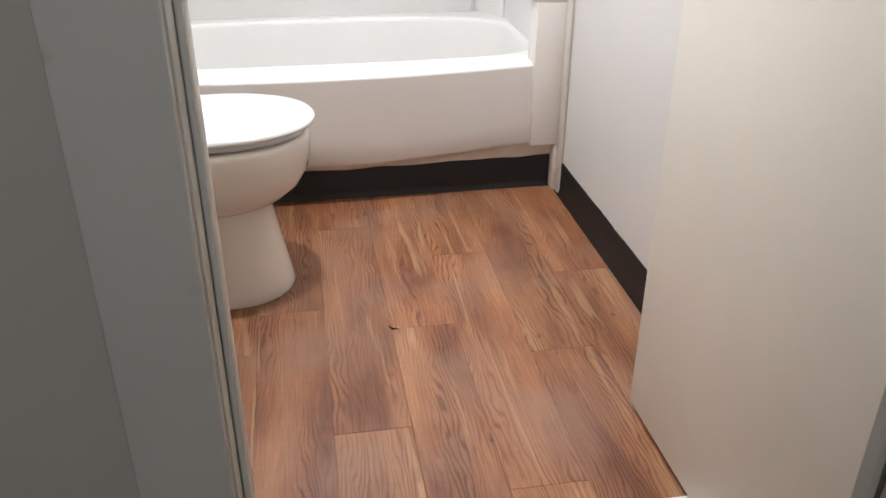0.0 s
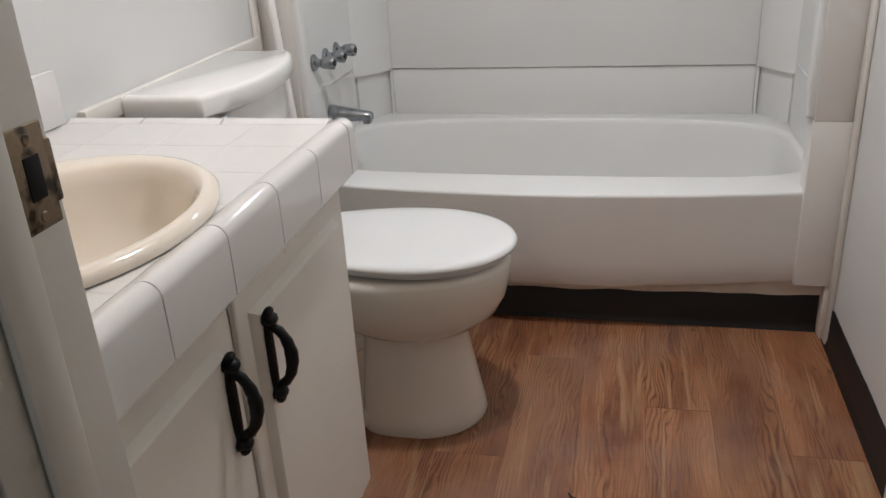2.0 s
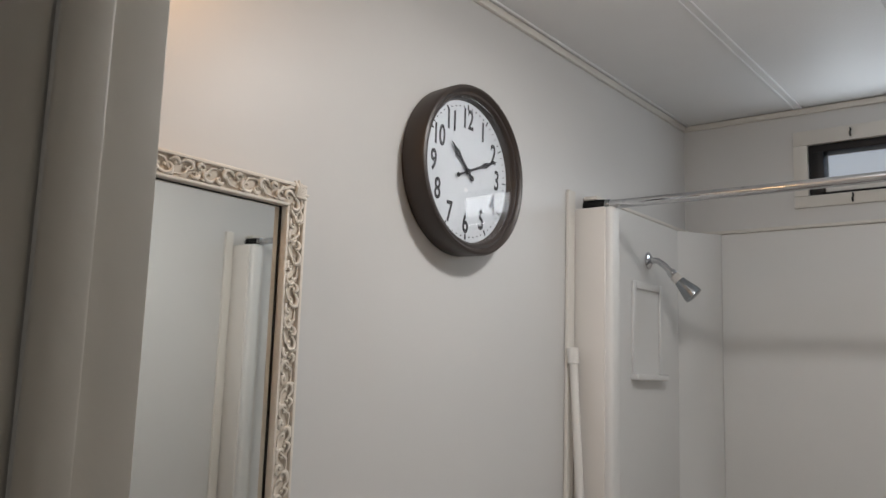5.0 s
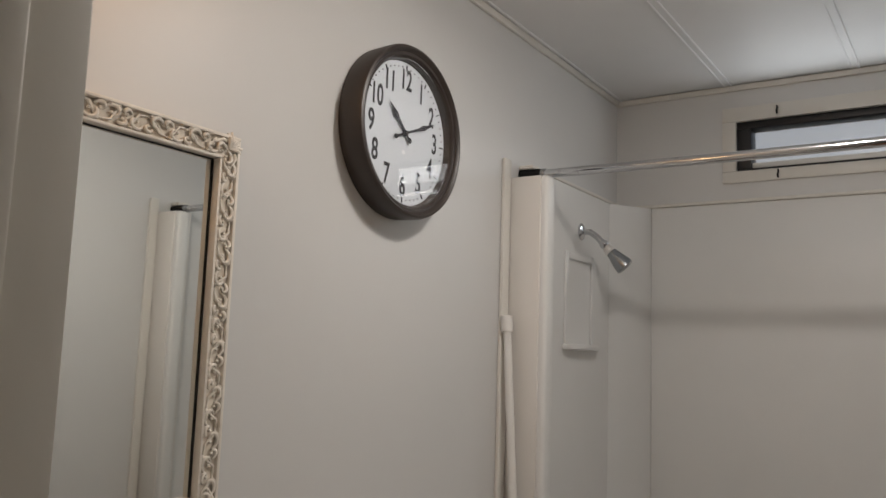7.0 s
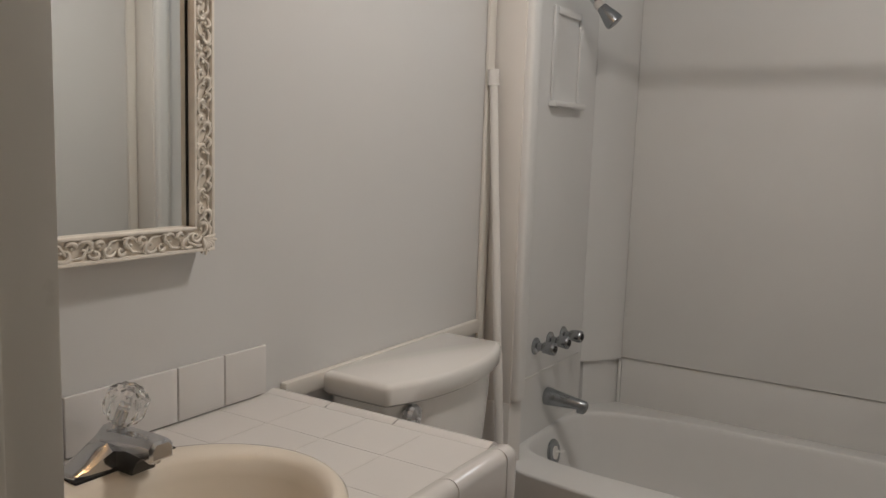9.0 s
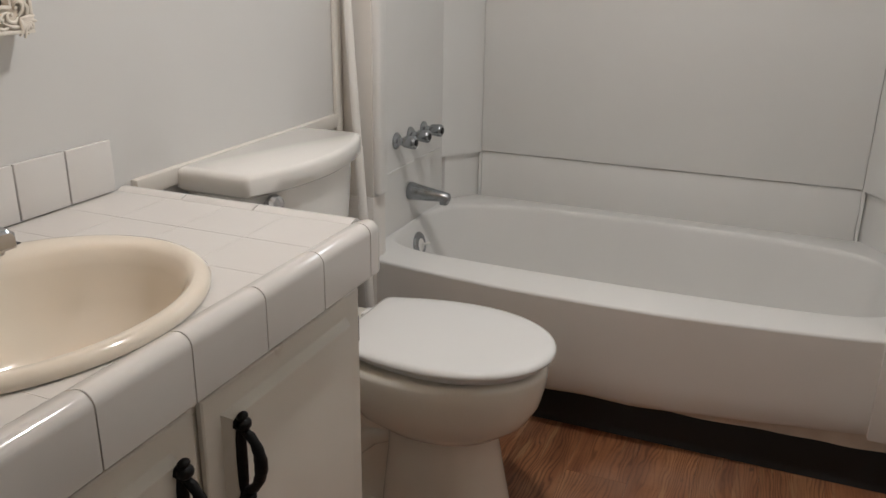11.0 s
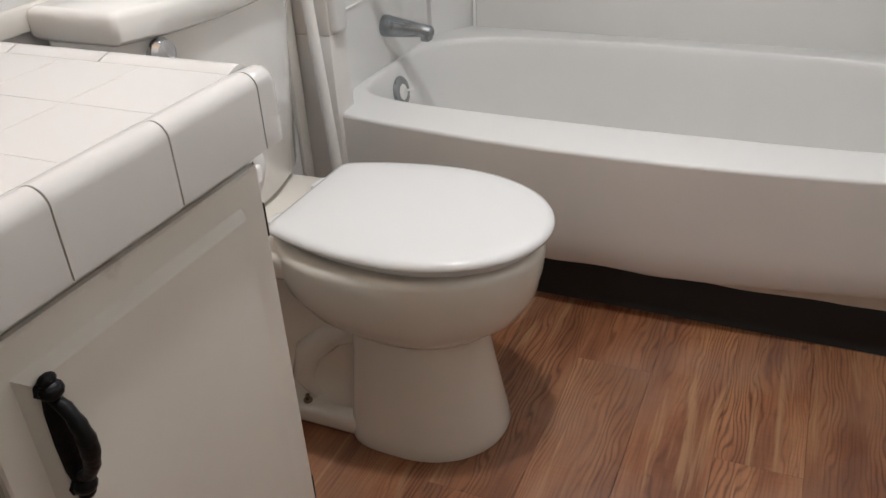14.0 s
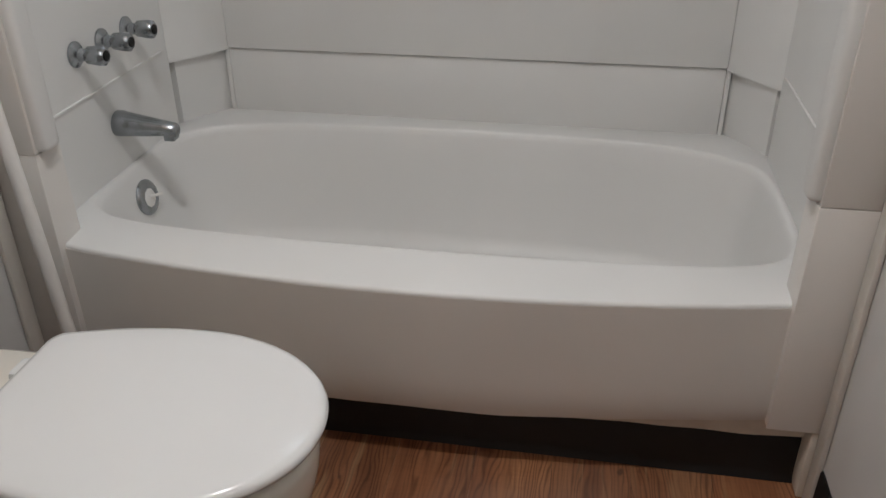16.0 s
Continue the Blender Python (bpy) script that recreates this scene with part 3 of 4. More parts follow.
part("arm", tube(B(), [(0.048, 0.395, 1.792), (0.072, 0.397, 1.790), (0.092, 0.398, 1.775), (0.112, 0.400, 1.754)], 0.0095, 14), CHROME, sh)
ax = Vector((0.055, 0.014, -0.062)).normalized()
o = Vector((0.110, 0.400, 1.756))
part("collar", turned(B(), o, ax, [(0, 0.012), (0.004, 0.014), (0.014, 0.014), (0.018, 0.011)], 18), CHROME, sh)
part("ring", turned(B(), o + ax * 0.018, ax, [(0, 0.0145), (0.022, 0.0165)], 18), PLASTIC, sh, "ivory plastic ring")
part("head", turned(B(), o + ax * 0.0405, ax, [(0, 0.016), (0.012, 0.0185), (0.048, 0.0275), (0.062, 0.028), (0.064, 0.023)], 22), DULL, sh)
rod = thing("shower_rod", "chrome shower curtain rod above the tub", "curtain rod", (W / 2, 0.07, 1.905))
part("tube", tube(B(), [(0.062, 0.07, 1.906), (0.55, 0.07, 1.903), (W - 0.062, 0.07, 1.906)], 0.0125, 16), CHROME, rod)
for x, d in ((0.0, 1), (W, -1)):
    part("end_cap", turned(B(), (x + 0.0005 * d, 0.07, 1.906), (d, 0, 0), [(0, 0.019), (0.06, 0.016), (0.064, 0.0135)], 18), IRON, rod, "dark rubber end cap")
    part("collar", turned(B(), (x + 0.0645 * d, 0.07, 1.906), (d, 0, 0), [(0, 0.0155), (0.01, 0.0155), (0.012, 0.014)], 18), DULL, rod)
pole = thing("tension_rod", "white plastic tension rod leaning in the corner beside the toilet", "rod", (0.135, -0.06, 0))
P0, P1 = Vector((0.133, -0.065, 0.0)), Vector((0.024, -0.040, 1.507))
part("lower_tube", tube(B(), [P0 + (P1 - P0) * k for k in (0.02, 0.5)], 0.0125, 16), PLASTIC, pole)
part("upper_tube", tube(B(), [P0 + (P1 - P0) * k for k in (0.5, 0.975)], 0.0108, 16), PLASTIC, pole)
for k0, k1 in ((0.0, 0.022), (0.973, 1.0)):
    part("end_cap", tube(B(), [P0 + (P1 - P0) * k0, P0 + (P1 - P0) * k1], 0.0155, 16), PLASTIC, pole)

# ---- toilet ----
TY = -0.45
toilet = thing("toilet", "almond porcelain toilet with a closed white seat lid", "toilet", (0.45, TY, 0))
NR = 56


def egg(k, x0, x1, hw, z, n=2.3, widest=0.47):
    """A rounded outline: blunt at the wall end x0 and rounder at x1."""
    t = 2 * math.pi * k / NR
    c, s = math.cos(t), math.sin(t)
    xm = x0 + (x1 - x0) * widest
    if c >= 0:
        e = 2.0
        return xm + (x1 - xm) * abs(c) ** (2 / e), TY + hw * math.copysign(abs(s) ** (2 / e), s), z
    e = n
    return xm - (xm - x0) * abs(c) ** (2 / e), TY + hw * math.copysign(abs(s) ** (2 / e), s), z


def ring(x0, x1, hw, z, n=2.6, widest=0.47):
    return [egg(k, x0, x1, hw, z, n, widest) for k in range(NR)]


part("bowl", loft(B(), [ring(0.40, 0.612, 0.100, 0.236), ring(0.36, 0.660, 0.130, 0.254), ring(0.30, 0.700, 0.157, 0.286), ring(0.265, 0.721, 0.172, 0.325), ring(0.25, 0.731, 0.179, 0.37),
                        ring(0.25, 0.733, 0.180, 0.40), ring(0.252, 0.729, 0.177, 0.412), ring(0.262, 0.718, 0.168, 0.416)]), CHINA, toilet, sharp=60)
part("pedestal", loft(B(), [ring(0.375, 0.664, 0.136, 0.001, 4), ring(0.373, 0.667, 0.138, 0.012, 4), ring(0.376, 0.662, 0.134, 0.03, 4), ring(0.38, 0.650, 0.126, 0.09, 4), ring(0.385, 0.638, 0.119, 0.15, 4),
                            ring(0.39, 0.629, 0.115, 0.20, 4), ring(0.39, 0.622, 0.112, 0.245, 4), ring(0.39, 0.620, 0.110, 0.27, 4)]), CHINA, toilet, sharp=60)
bm = B()
box(bm, (0.13, TY - 0.118, 0.001), (0.42, TY + 0.118, 0.045), 0.014, 3)
part("foot", bm, CHINA, toilet)
def slab(x0, x1, hw, z):
    """Plan of the rear of the bowl: a soft rectangle."""
    return [(x0 + (x1 - x0) * (0.5 + 0.5 * c), TY + hw * q, z) for c, q in (sq(2 * math.pi * k / 48, 5) for k in range(48))]


bm = B()
loft(bm, [slab(0.17, 0.46, 0.100, 0.030), slab(0.17, 0.47, 0.082, 0.050), slab(0.16, 0.48, 0.074, 0.12), slab(0.15, 0.50, 0.076, 0.20), slab(0.12, 0.52, 0.090, 0.265), slab(0.09, 0.50, 0.118, 0.320), slab(0.07, 0.46, 0.138, 0.352)])
part("rear_body", bm, CHINA, toilet, sharp=70)
bm = B()
for q in (-1, 1):
    tube(bm, [(0.42, TY + q * 0.060, 0.225), (0.35, TY + q * 0.066, 0.205), (0.29, TY + q * 0.066, 0.150), (0.27, TY + q * 0.066, 0.090), (0.30, TY + q * 0.062, 0.050)], [0.022, 0.028, 0.030, 0.028, 0.024], 16)
part("trapway", bm, CHINA, toilet, sharp=70)
for s in (-1, 1):
    part("floor_bolt", turned(B(), (0.288, TY + s * 0.098, 0.044), (0, 0, 1), [(0, 0.009), (0.005, 0.009), (0.006, 0.005), (0.017, 0.004)], 10), STRIKE, toilet, "rusty floor bolt")
part("shelf", loft(B(), [slab(0.075, 0.45, 0.132, 0.345), slab(0.062, 0.46, 0.145, 0.365), slab(0.058, 0.46, 0.150, 0.395), slab(0.062, 0.455, 0.147, 0.408), slab(0.072, 0.445, 0.138, 0.4125)]), CHINA, toilet, sharp=70)


def lid_ring(d, z):
    """Outline of the seat and lid: straight hinge edge, sides that swell to the middle, round front."""
    x0, xm, x1, hw, cy, rc = 0.283 + d, 0.512, 0.745 - d, 0.182 - d, TY + 0.005, 0.022
    half = []
    for i in range(25):
        t = math.pi / 2 * i / 24
        half.append((xm + (x1 - xm) * math.cos(t), hw * math.sin(t) ** 0.96))
    for i in range(1, 13):
        x = xm - (xm - x0 - rc) * i / 12
        half.append((x, hw - 0.046 * ((xm - x) / (xm - x0)) ** 2))
    yc = half[-1][1]
    for i in range(1, 6):
        t = math.pi / 2 * i / 5
        half.append((x0 + rc - rc * math.sin(t), yc - rc * 1.1 * (1 - math.cos(t)) - 0.004 * i / 5))
    return [(x, cy + y, z) for x, y in half] + [(x, cy - y, z) for x, y in half[:0:-1]]


seat = part("seat", loft(B(), [lid_ring(0.026, 0.4185), lid_ring(0.020, 0.421), lid_ring(0.019, 0.430), lid_ring(0.023, 0.4345)]), SEATM, toilet, "white plastic seat ring", sharp=60)
part("lid", loft(B(), [lid_ring(0.006, 0.4375), lid_ring(0.0, 0.4405), lid_ring(-0.001, 0.446), lid_ring(0.003, 0.4525), lid_ring(0.012, 0.4555), lid_ring(0.04, 0.4575), lid_ring(0.10, 0.4585)]), SEATM, toilet, "closed white lid", sharp=60)
for s in (-1, 1):
    part("seat_hinge", box(B(), (0.258, TY + s * 0.075 - 0.022, 0.413), (0.286, TY + s * 0.075 + 0.022, 0.440), 0.007, 2), SEATM, toilet)


TKY = -0.468


def tank_ring(x0, x1, hw, z, bulge=0.048, r=0.012):
    """Plan of the tank: flat at the wall, gently bowed in front."""
    pts = [(x0, TKY + hw - r), (x0, TKY - hw + r), (x0 + r * 0.3, TKY - hw + r * 0.3), (x0 + r, TKY - hw)]
    n = 14
    xe = x1 - bulge
    pts += [(xe - r, TKY - hw), (xe - r * 0.3, TKY - hw + r * 0.2)]
    for i in range(n + 1):
        v = -1 + 2 * i / n
        pts.append((xe + bulge * (1 - v * v) ** 0.9, TKY + v * (hw - r * 0.7)))
    pts += [(xe - r * 0.3, TKY + hw - r * 0.2), (xe - r, TKY + hw), (x0 + r, TKY + hw), (x0 + r * 0.3, TKY + hw - r * 0.3)]
    return [(x, y, z) for x, y in pts]


part("tank", loft(B(), [tank_ring(0.04, 0.180, 0.190, 0.405), tank_ring(0.03, 0.200, 0.202, 0.43), tank_ring(0.025, 0.214, 0.219, 0.72), tank_ring(0.025, 0.216, 0.221, 0.783)]), CHINA_TANK, toilet, sharp=50)
part("tank_lid", loft(B(), [tank_ring(0.016, 0.226, 0.228, 0.7870), tank_ring(0.010, 0.234, 0.235, 0.794), tank_ring(0.010, 0.235, 0.236, 0.824), tank_ring(0.013, 0.232, 0.233, 0.832), tank_ring(0.020, 0.225, 0.226, 0.8355)]), CHINA_TANK, toilet, "slightly creamy tank lid", sharp=50)
LY = TKY - 0.172
lev = part("flush_lever", turned(B(), (0.176, LY, 0.762), (1, 0, 0), [(0, 0.012), (0.014, 0.012), (0.016, 0.021), (0.026, 0.024), (0.035, 0.020), (0.040, 0.009)], 24), CHROME, toilet, "round chrome flush lever")
part("lever_arm", tube(B(), [(0.206, LY, 0.758), (0.212, LY - 0.024, 0.748), (0.208, LY - 0.038, 0.742)], [0.009, 0.008, 0.010], 10), CHROME, lev)

# ---- vanity ----
VY0, VY1, VX = FRONT + 0.016, -0.832, 0.484
van = thing("vanity_cabinet", "off-white painted bathroom vanity cabinet with two lipped doors", "cabinet", (0.23, -1.25, 0))
bm = B()
box(bm, (0.0, VY1 - 0.016, 0.0), (VX - 0.06, VY1, 0.744), 0.001)
box(bm, (VX - 0.0605, VY1 - 0.016, 0.075), (VX, VY1, 0.744), 0.001)
part("side", bm, CABINET, van, smooth=False)
part("side", box(B(), (0.0, VY0, 0.0), (VX - 0.06, VY0 + 0.016, 0.744), 0.001), CABINET, van, smooth=False)
bm = B()
for lo, hi in (((VX - 0.02, VY0, 0.690), (VX, VY1 - 0.0165, 0.744)), ((VX - 0.02, VY0, 0.075), (VX, VY1 - 0.0165, 0.115)), ((VX - 0.02, VY0, 0.1155), (VX, VY0 + 0.05, 0.6895)),
               ((VX - 0.02, -1.305, 0.1155), (VX, -1.235, 0.6895)), ((VX - 0.02, VY1 - 0.055, 0.1155), (VX, VY1 - 0.0165, 0.6895))):
    box(bm, lo, hi, 0.001)
part("face_frame", bm, CABINET, van, smooth=False)
# toe board and bottom are coloured dark for the shade of the recess
part("toe_board", box(B(), (VX - 0.075, VY0 + 0.017, 0.0), (VX - 0.06, VY1 - 0.017, 0.09)), SHADEWOOD, van, "recessed toe board, dark colour standing in for its shade")
part("bottom", box(B(), (0.0, VY0 + 0.017, 0.091), (VX - 0.021, VY1 - 0.017, 0.105)), SHADEWOOD, van)


def cabinet_door(y0, y1, hy, hinge_y):
    z0, z1 = 0.088, 0.708
    d = part("door", door_mesh(y0, y1, z0, z1), CABINET, van, sharp=25)
    bm = B()
    zc, L = 0.592, 0.069
    x = VX + 0.0220
    # back plate with pinched ends
    pr = [(-L, 0.004), (-L * 0.95, 0.011), (-L * 0.82, 0.013), (-L * 0.72, 0.007), (-L * 0.5, 0.0095), (0, 0.0105), (L * 0.5, 0.0095), (L * 0.72, 0.007), (L * 0.82, 0.013), (L * 0.95, 0.011), (L, 0.004)]
    loft(bm, [[(x, hy - w, zc + s), (x + 0.004, hy - w * 0.8, zc + s), (x + 0.005, hy + w * 0.8, zc + s), (x, hy + w, zc + s)] for s, w in pr])
    for s in (-1, 1):
        bmesh.ops.create_icosphere(bm, subdivisions=2, radius=0.0085, matrix=Matrix.LocRotScale((x + 0.007, hy, zc + s * L * 1.0), None, (0.8, 1.2, 0.8)))
        bmesh.ops.create_icosphere(bm, subdivisions=2, radius=0.0125, matrix=Matrix.LocRotScale((x + 0.008, hy, zc + s * L * 0.84), None, (0.9, 1, 0.8)))
    h = part("handle", bm, IRON, d, "black wrought-iron handle plate", sharp=60)
    bm = B()
    pts, rad = [], []
    for i in range(13):
        a = -1 + 2 * i / 12
        pts.append((x + 0.006 + 0.026 * (1 - a * a) ** 0.6, hy, zc + a * L * 0.70))
        rad.append(0.0058 + 0.0034 * (1 - abs(a)) + 0.0010 * (i % 2))
    tube(bm, pts, rad, 10)
    part("grip", bm, IRON, d, "black iron grip")
    for z in (0.165, 0.63):
        part("hinge", box(B(), (VX + 0.001, hinge_y - 0.0025, z - 0.024), (VX + 0.009, hinge_y + 0.0025, z + 0.024), 0.002), IRON, d, "black hinge barrel")


def door_mesh(y0, y1, z0, z1):
    """Slab door whose edges step and slope back to the frame."""
    bm = B()
    levels = [(0.0, VX + 0.003), (0.0, VX + 0.010), (0.003, VX + 0.0120), (0.010, VX + 0.0125), (0.036, VX + 0.0075), (0.040, VX + 0.0080), (0.0455, VX + 0.0185), (0.049, VX + 0.0215)]
    loft(bm, [[(x, y0 + i, z0 + i), (x, y1 - i, z0 + i), (x, y1 - i, z1 - i), (x, y0 + i, z1 - i)] for i, x in levels])
    return bm


cabinet_door(-1.262, VY1 - 0.008, -1.203, VY1 - 0.004)
cabinet_door(VY0 + 0.012, -1.278, -1.323, VY0 + 0.008)

# counter: substrate, tiles, edge caps, splash
CT = 0.826
SX, SY, SA, SB = 0.286, -1.325, 0.212, 0.252      # sink outline
ctr = thing("vanity_countertop", "white glazed tile countertop with rounded edge caps and grout lines", "countertop", (0.25, -1.25, 0.745))


def hole_ring(n, a, b, z):
    return [(SX + a * math.cos(2 * math.pi * k / n), SY + b * math.sin(2 * math.pi * k / n), z) for k in range(n)]


def box_ring(n, lo, hi, z):
    pts = []
    for k in range(n):
        t = 2 * math.pi * k / n
        c, s = math.cos(t), math.sin(t)
        fx = ((hi[0] - SX) if c > 0 else (SX - lo[0])) / max(abs(c), 1e-6)
        fy = ((hi[1] - SY) if s > 0 else (SY - lo[1])) / max(abs(s), 1e-6)
        f = min(fx, fy)
        pts.append((SX + c * f, SY + s * f, z))
    return pts


NH = 72
lo, hi = (0.001, VY0), (0.495, -0.856)
bm = B()
loft(bm, [hole_ring(NH, SA - 0.02, SB - 0.02, 0.7445), box_ring(NH, lo, hi, 0.7445), box_ring(NH, lo, hi, CT - 0.0015), hole_ring(NH, SA - 0.02, SB - 0.02, CT - 0.0015)], False, False)
part("grout_bed", bm, GROUT, ctr, "beige grout bed", smooth=False)


def clipped_tile(x0, x1, y0, y1):
    """A flat tile, cut away under the sink's rim; None when nothing is left."""
    g = 0.0005
    x0, x1, y0, y1 = x0 + g, x1 - g, y0 + g, y1 - g
    nx, ny = max(1, round((x1 - x0) / 0.014)), max(1, round((y1 - y0) / 0.014))
    gx = [x0 + (x1 - x0) * i / nx for i in range(nx + 1)]
    gy = [y0 + (y1 - y0) * i / ny for i in range(ny + 1)]
    kept = {(i, j) for i in range(nx) for j in range(ny)
            if math.hypot(((gx[i] + gx[i + 1]) / 2 - SX) / (SA - 0.008), ((gy[j] + gy[j + 1]) / 2 - SY) / (SB - 0.008)) > 1}
    if not kept:
        return None
    bm = B()
    top, low = {}, {}

    def at(store, i, j, z):
        if (i, j) not in store:
            store[i, j] = bm.verts.new((gx[i], gy[j], z))
        return store[i, j]

    zt, zb = CT - 0.001, CT - 0.0065
    for i, j in kept:
        bm.faces.new([at(top, *q, zt) for q in ((i, j), (i + 1, j), (i + 1, j + 1), (i, j + 1))])
        for (di, dj), (p, q) in (((-1, 0), ((i, j + 1), (i, j))), ((1, 0), ((i + 1, j), (i + 1, j + 1))), ((0, -1), ((i, j), (i + 1, j))), ((0, 1), ((i + 1, j + 1), (i, j + 1)))):
            if (i + di, j + dj) not in kept:
                bm.faces.new((at(top, *p, zt), at(low, *p, zb), at(low, *q, zb), at(top, *q, zt)))
    return bm


PITCH = 0.124
ys = [-0.8575]
while ys[-1] > VY0 + 0.02:
    ys.append(max(ys[-1] - PITCH, VY0))
xs = [0.002, 0.125, 0.248, 0.372, 0.493]
for a, b in zip(ys[1:], ys):
    for x0, x1 in zip(xs, xs[1:]):
        bm = clipped_tile(x0, x1, a, b)
        if bm:
            part("tile", bm, TILE, ctr, smooth=False)


def cap_profile(z_lo=0.740):
    """Across the edge: outwards and height, with a raised rounded nose."""
    pts = [(-0.037, CT - 0.006), (-0.037, CT - 0.001), (-0.032, CT + 0.0005), (-0.024, CT + 0.003)]
    for i in range(7):
        a = math.pi / 2 * (1 - i / 6)
        pts.append((-0.018 + 0.018 * math.cos(a), CT + 0.004 - 0.018 + 0.018 * math.sin(a)))
    return pts + [(0.0, z_lo), (-0.012, z_lo), (-0.012, CT - 0.02)]


CX = 0.530
caps = [-0.8585] + [y for y in (-1.008, -1.158, -1.308, -1.458, -1.608) if y > VY0] + [VY0]
for b, a in zip(caps, caps[1:]):
    bm = B()
    loft(bm, [[(CX + p, y, z) for p, z in cap_profile()] for y in (a + 0.0012, b - 0.0012)])
    part("edge_cap", bm, TILE, ctr, sharp=50)
bed = loft(B(), [[(CX + p - 0.0022, y, z - 0.0022 if p > -0.03 else z - 0.001) for p, z in cap_profile(0.743)] for y in (VY0 + 0.001, -0.8575)])
part("cap_bed", bed, CAPGROUT, ctr, "tan grout between the edge caps", sharp=50)
ex = [0.002, 0.150, 0.302, CX - 0.037]
EY = -0.819
for a, b in zip(ex, ex[1:]):
    bm = B()
    loft(bm, [[(x, EY + p * 1.03, z) for p, z in cap_profile()] for x in (a + 0.0012, b - 0.0012)])
    part("end_cap", bm, TILE, ctr, sharp=50)
bm = B()
rings = []
for y, drop in ((-0.8573, 0.0), (EY - 0.014, 0.0), (EY - 0.008, 0.0015), (EY - 0.003, 0.005), (EY - 0.0008, 0.009), (EY, 0.014)):
    rings.append([(CX + (p if p < -0.03 else p - drop * 0.55), y, z if z < CT - 0.03 else z - drop) for p, z in cap_profile()])
loft(bm, rings)
part("corner_cap", bm, TILE, ctr, "rounded corner cap", sharp=50)
sy = [-0.861 - 0.106 * k for k in range(9) if -0.861 - 0.106 * k > VY0 + 0.02]
for b, a in zip(sy, sy[1:] + [VY0]):
    bm = B()
    box(bm, (0.001, a + 0.0012, CT + 0.001), (0.010, b - 0.0012, 0.922), 0.003, 2)
    part("splash_tile", bm, TILE, ctr)

sink = thing("sink", "bone-coloured oval drop-in porcelain sink", "sink", (SX, SY, CT))


def sring(a, b, z, dx=0.0):
    return [(SX + dx + a * math.cos(2 * math.pi * k / 64), SY + b * math.sin(2 * math.pi * k / 64), z) for k in range(64)]


part("basin", loft(B(), [sring(SA - 0.012, SB - 0.012, CT + 0.0005), sring(SA, SB, CT + 0.001), sring(SA + 0.001, SB + 0.001, CT + 0.008), sring(SA - 0.006, SB - 0.006, CT + 0.015), sring(SA - 0.018, SB - 0.018, CT + 0.018),
                         sring(0.170, 0.218, CT + 0.015, 0.02), sring(0.161, 0.209, CT + 0.008, 0.022), sring(0.153, 0.201, CT - 0.012, 0.022), sring(0.138, 0.182, CT - 0.06, 0.022), sring(0.112, 0.15, CT - 0.105, 0.02),
                         sring(0.07, 0.09, CT - 0.13, 0.015), sring(0.022, 0.022, CT - 0.138, 0.01)], cap0=False), BONE, sink, sharp=70)
part("drain", turned(B(), (SX + 0.01, SY, CT - 0.138), (0, 0, 1), [(0, 0.022), (0.003, 0.023), (0.004, 0.017), (0.002, 0.008)], 24), CHROME, sink, "chrome drain")

FY = -1.268
fau = thing("faucet", "chrome single-handle basin faucet with a clear acrylic knob", "faucet", (0.105, FY, CT + 0.017))
FZ = CT + 0.0165
bm = B()
rings = []
for y, hw, h in ((-0.082, 0.012, 0.006), (-0.080, 0.020, 0.010), (-0.062, 0.024, 0.016), (-0.035, 0.026, 0.034), (-0.018, 0.027, 0.044), (0.018, 0.027, 0.044), (0.035, 0.026, 0.034), (0.062, 0.024, 0.016), (0.080, 0.020, 0.010), (0.082, 0.012, 0.006)):
    rings.append([(0.105 - hw, FY + y, FZ), (0.105 - hw, FY + y, FZ + h * 0.7), (0.105 - hw * 0.6, FY + y, FZ + h), (0.105 + hw * 0.6, FY + y, FZ + h), (0.105 + hw, FY + y, FZ + h * 0.7), (0.105 + hw, FY + y, FZ)])
loft(bm, rings)
part("base", bm, CHROME, fau, sharp=35)
bm = B()
rings = []
for d, hw, z0, z1 in ((0.0, 0.026, 0.020, 0.050), (0.02, 0.025, 0.028, 0.052), (0.05, 0.022, 0.034, 0.053), (0.084, 0.020, 0.030, 0.055), (0.098, 0.020, 0.026, 0.054), (0.102, 0.016, 0.030, 0.050)):
    rings.append([(0.105 + d, FY - hw, FZ + z0), (0.105 + d, FY - hw, FZ + z1 - 0.008), (0.105 + d, FY - hw * 0.6, FZ + z1), (0.105 + d, FY + hw * 0.6, FZ + z1), (0.105 + d, FY + hw, FZ + z1 - 0.008), (0.105 + d, FY + hw, FZ + z0)])
loft(bm, rings)
part("spout", bm, CHROME, fau, sharp=35)
# black solid that stands in for the shadowed hollow beneath the spout
bm = B()
arch = [(0.020, 0.0), (0.020, 0.026), (0.050, 0.033), (0.080, 0.029), (0.070, 0.020), (0.060, 0.0)]
loft(bm, [[(0.105 + d, y, FZ + z) for d, z in arch] for y in (FY - 0.0195, FY + 0.0195)])
part("underside_shade", bm, BLACKPL, fau, "black fill standing in for the shade under the spout", smooth=False)
part("gasket", box(B(), (0.078, FY - 0.084, FZ - 0.001), (0.134, FY + 0.084, FZ + 0.0035), 0.001), BLACKPL, fau, "black base gasket")
part("aerator", turned(B(), (0.188, FY, FZ + 0.019), (0, 0, 1), [(0, 0.009), (0.002, 0.010), (0.014, 0.010)], 18), CHROME, fau)
kx = Vector((0.17, 0.03, 0.35)).normalized()
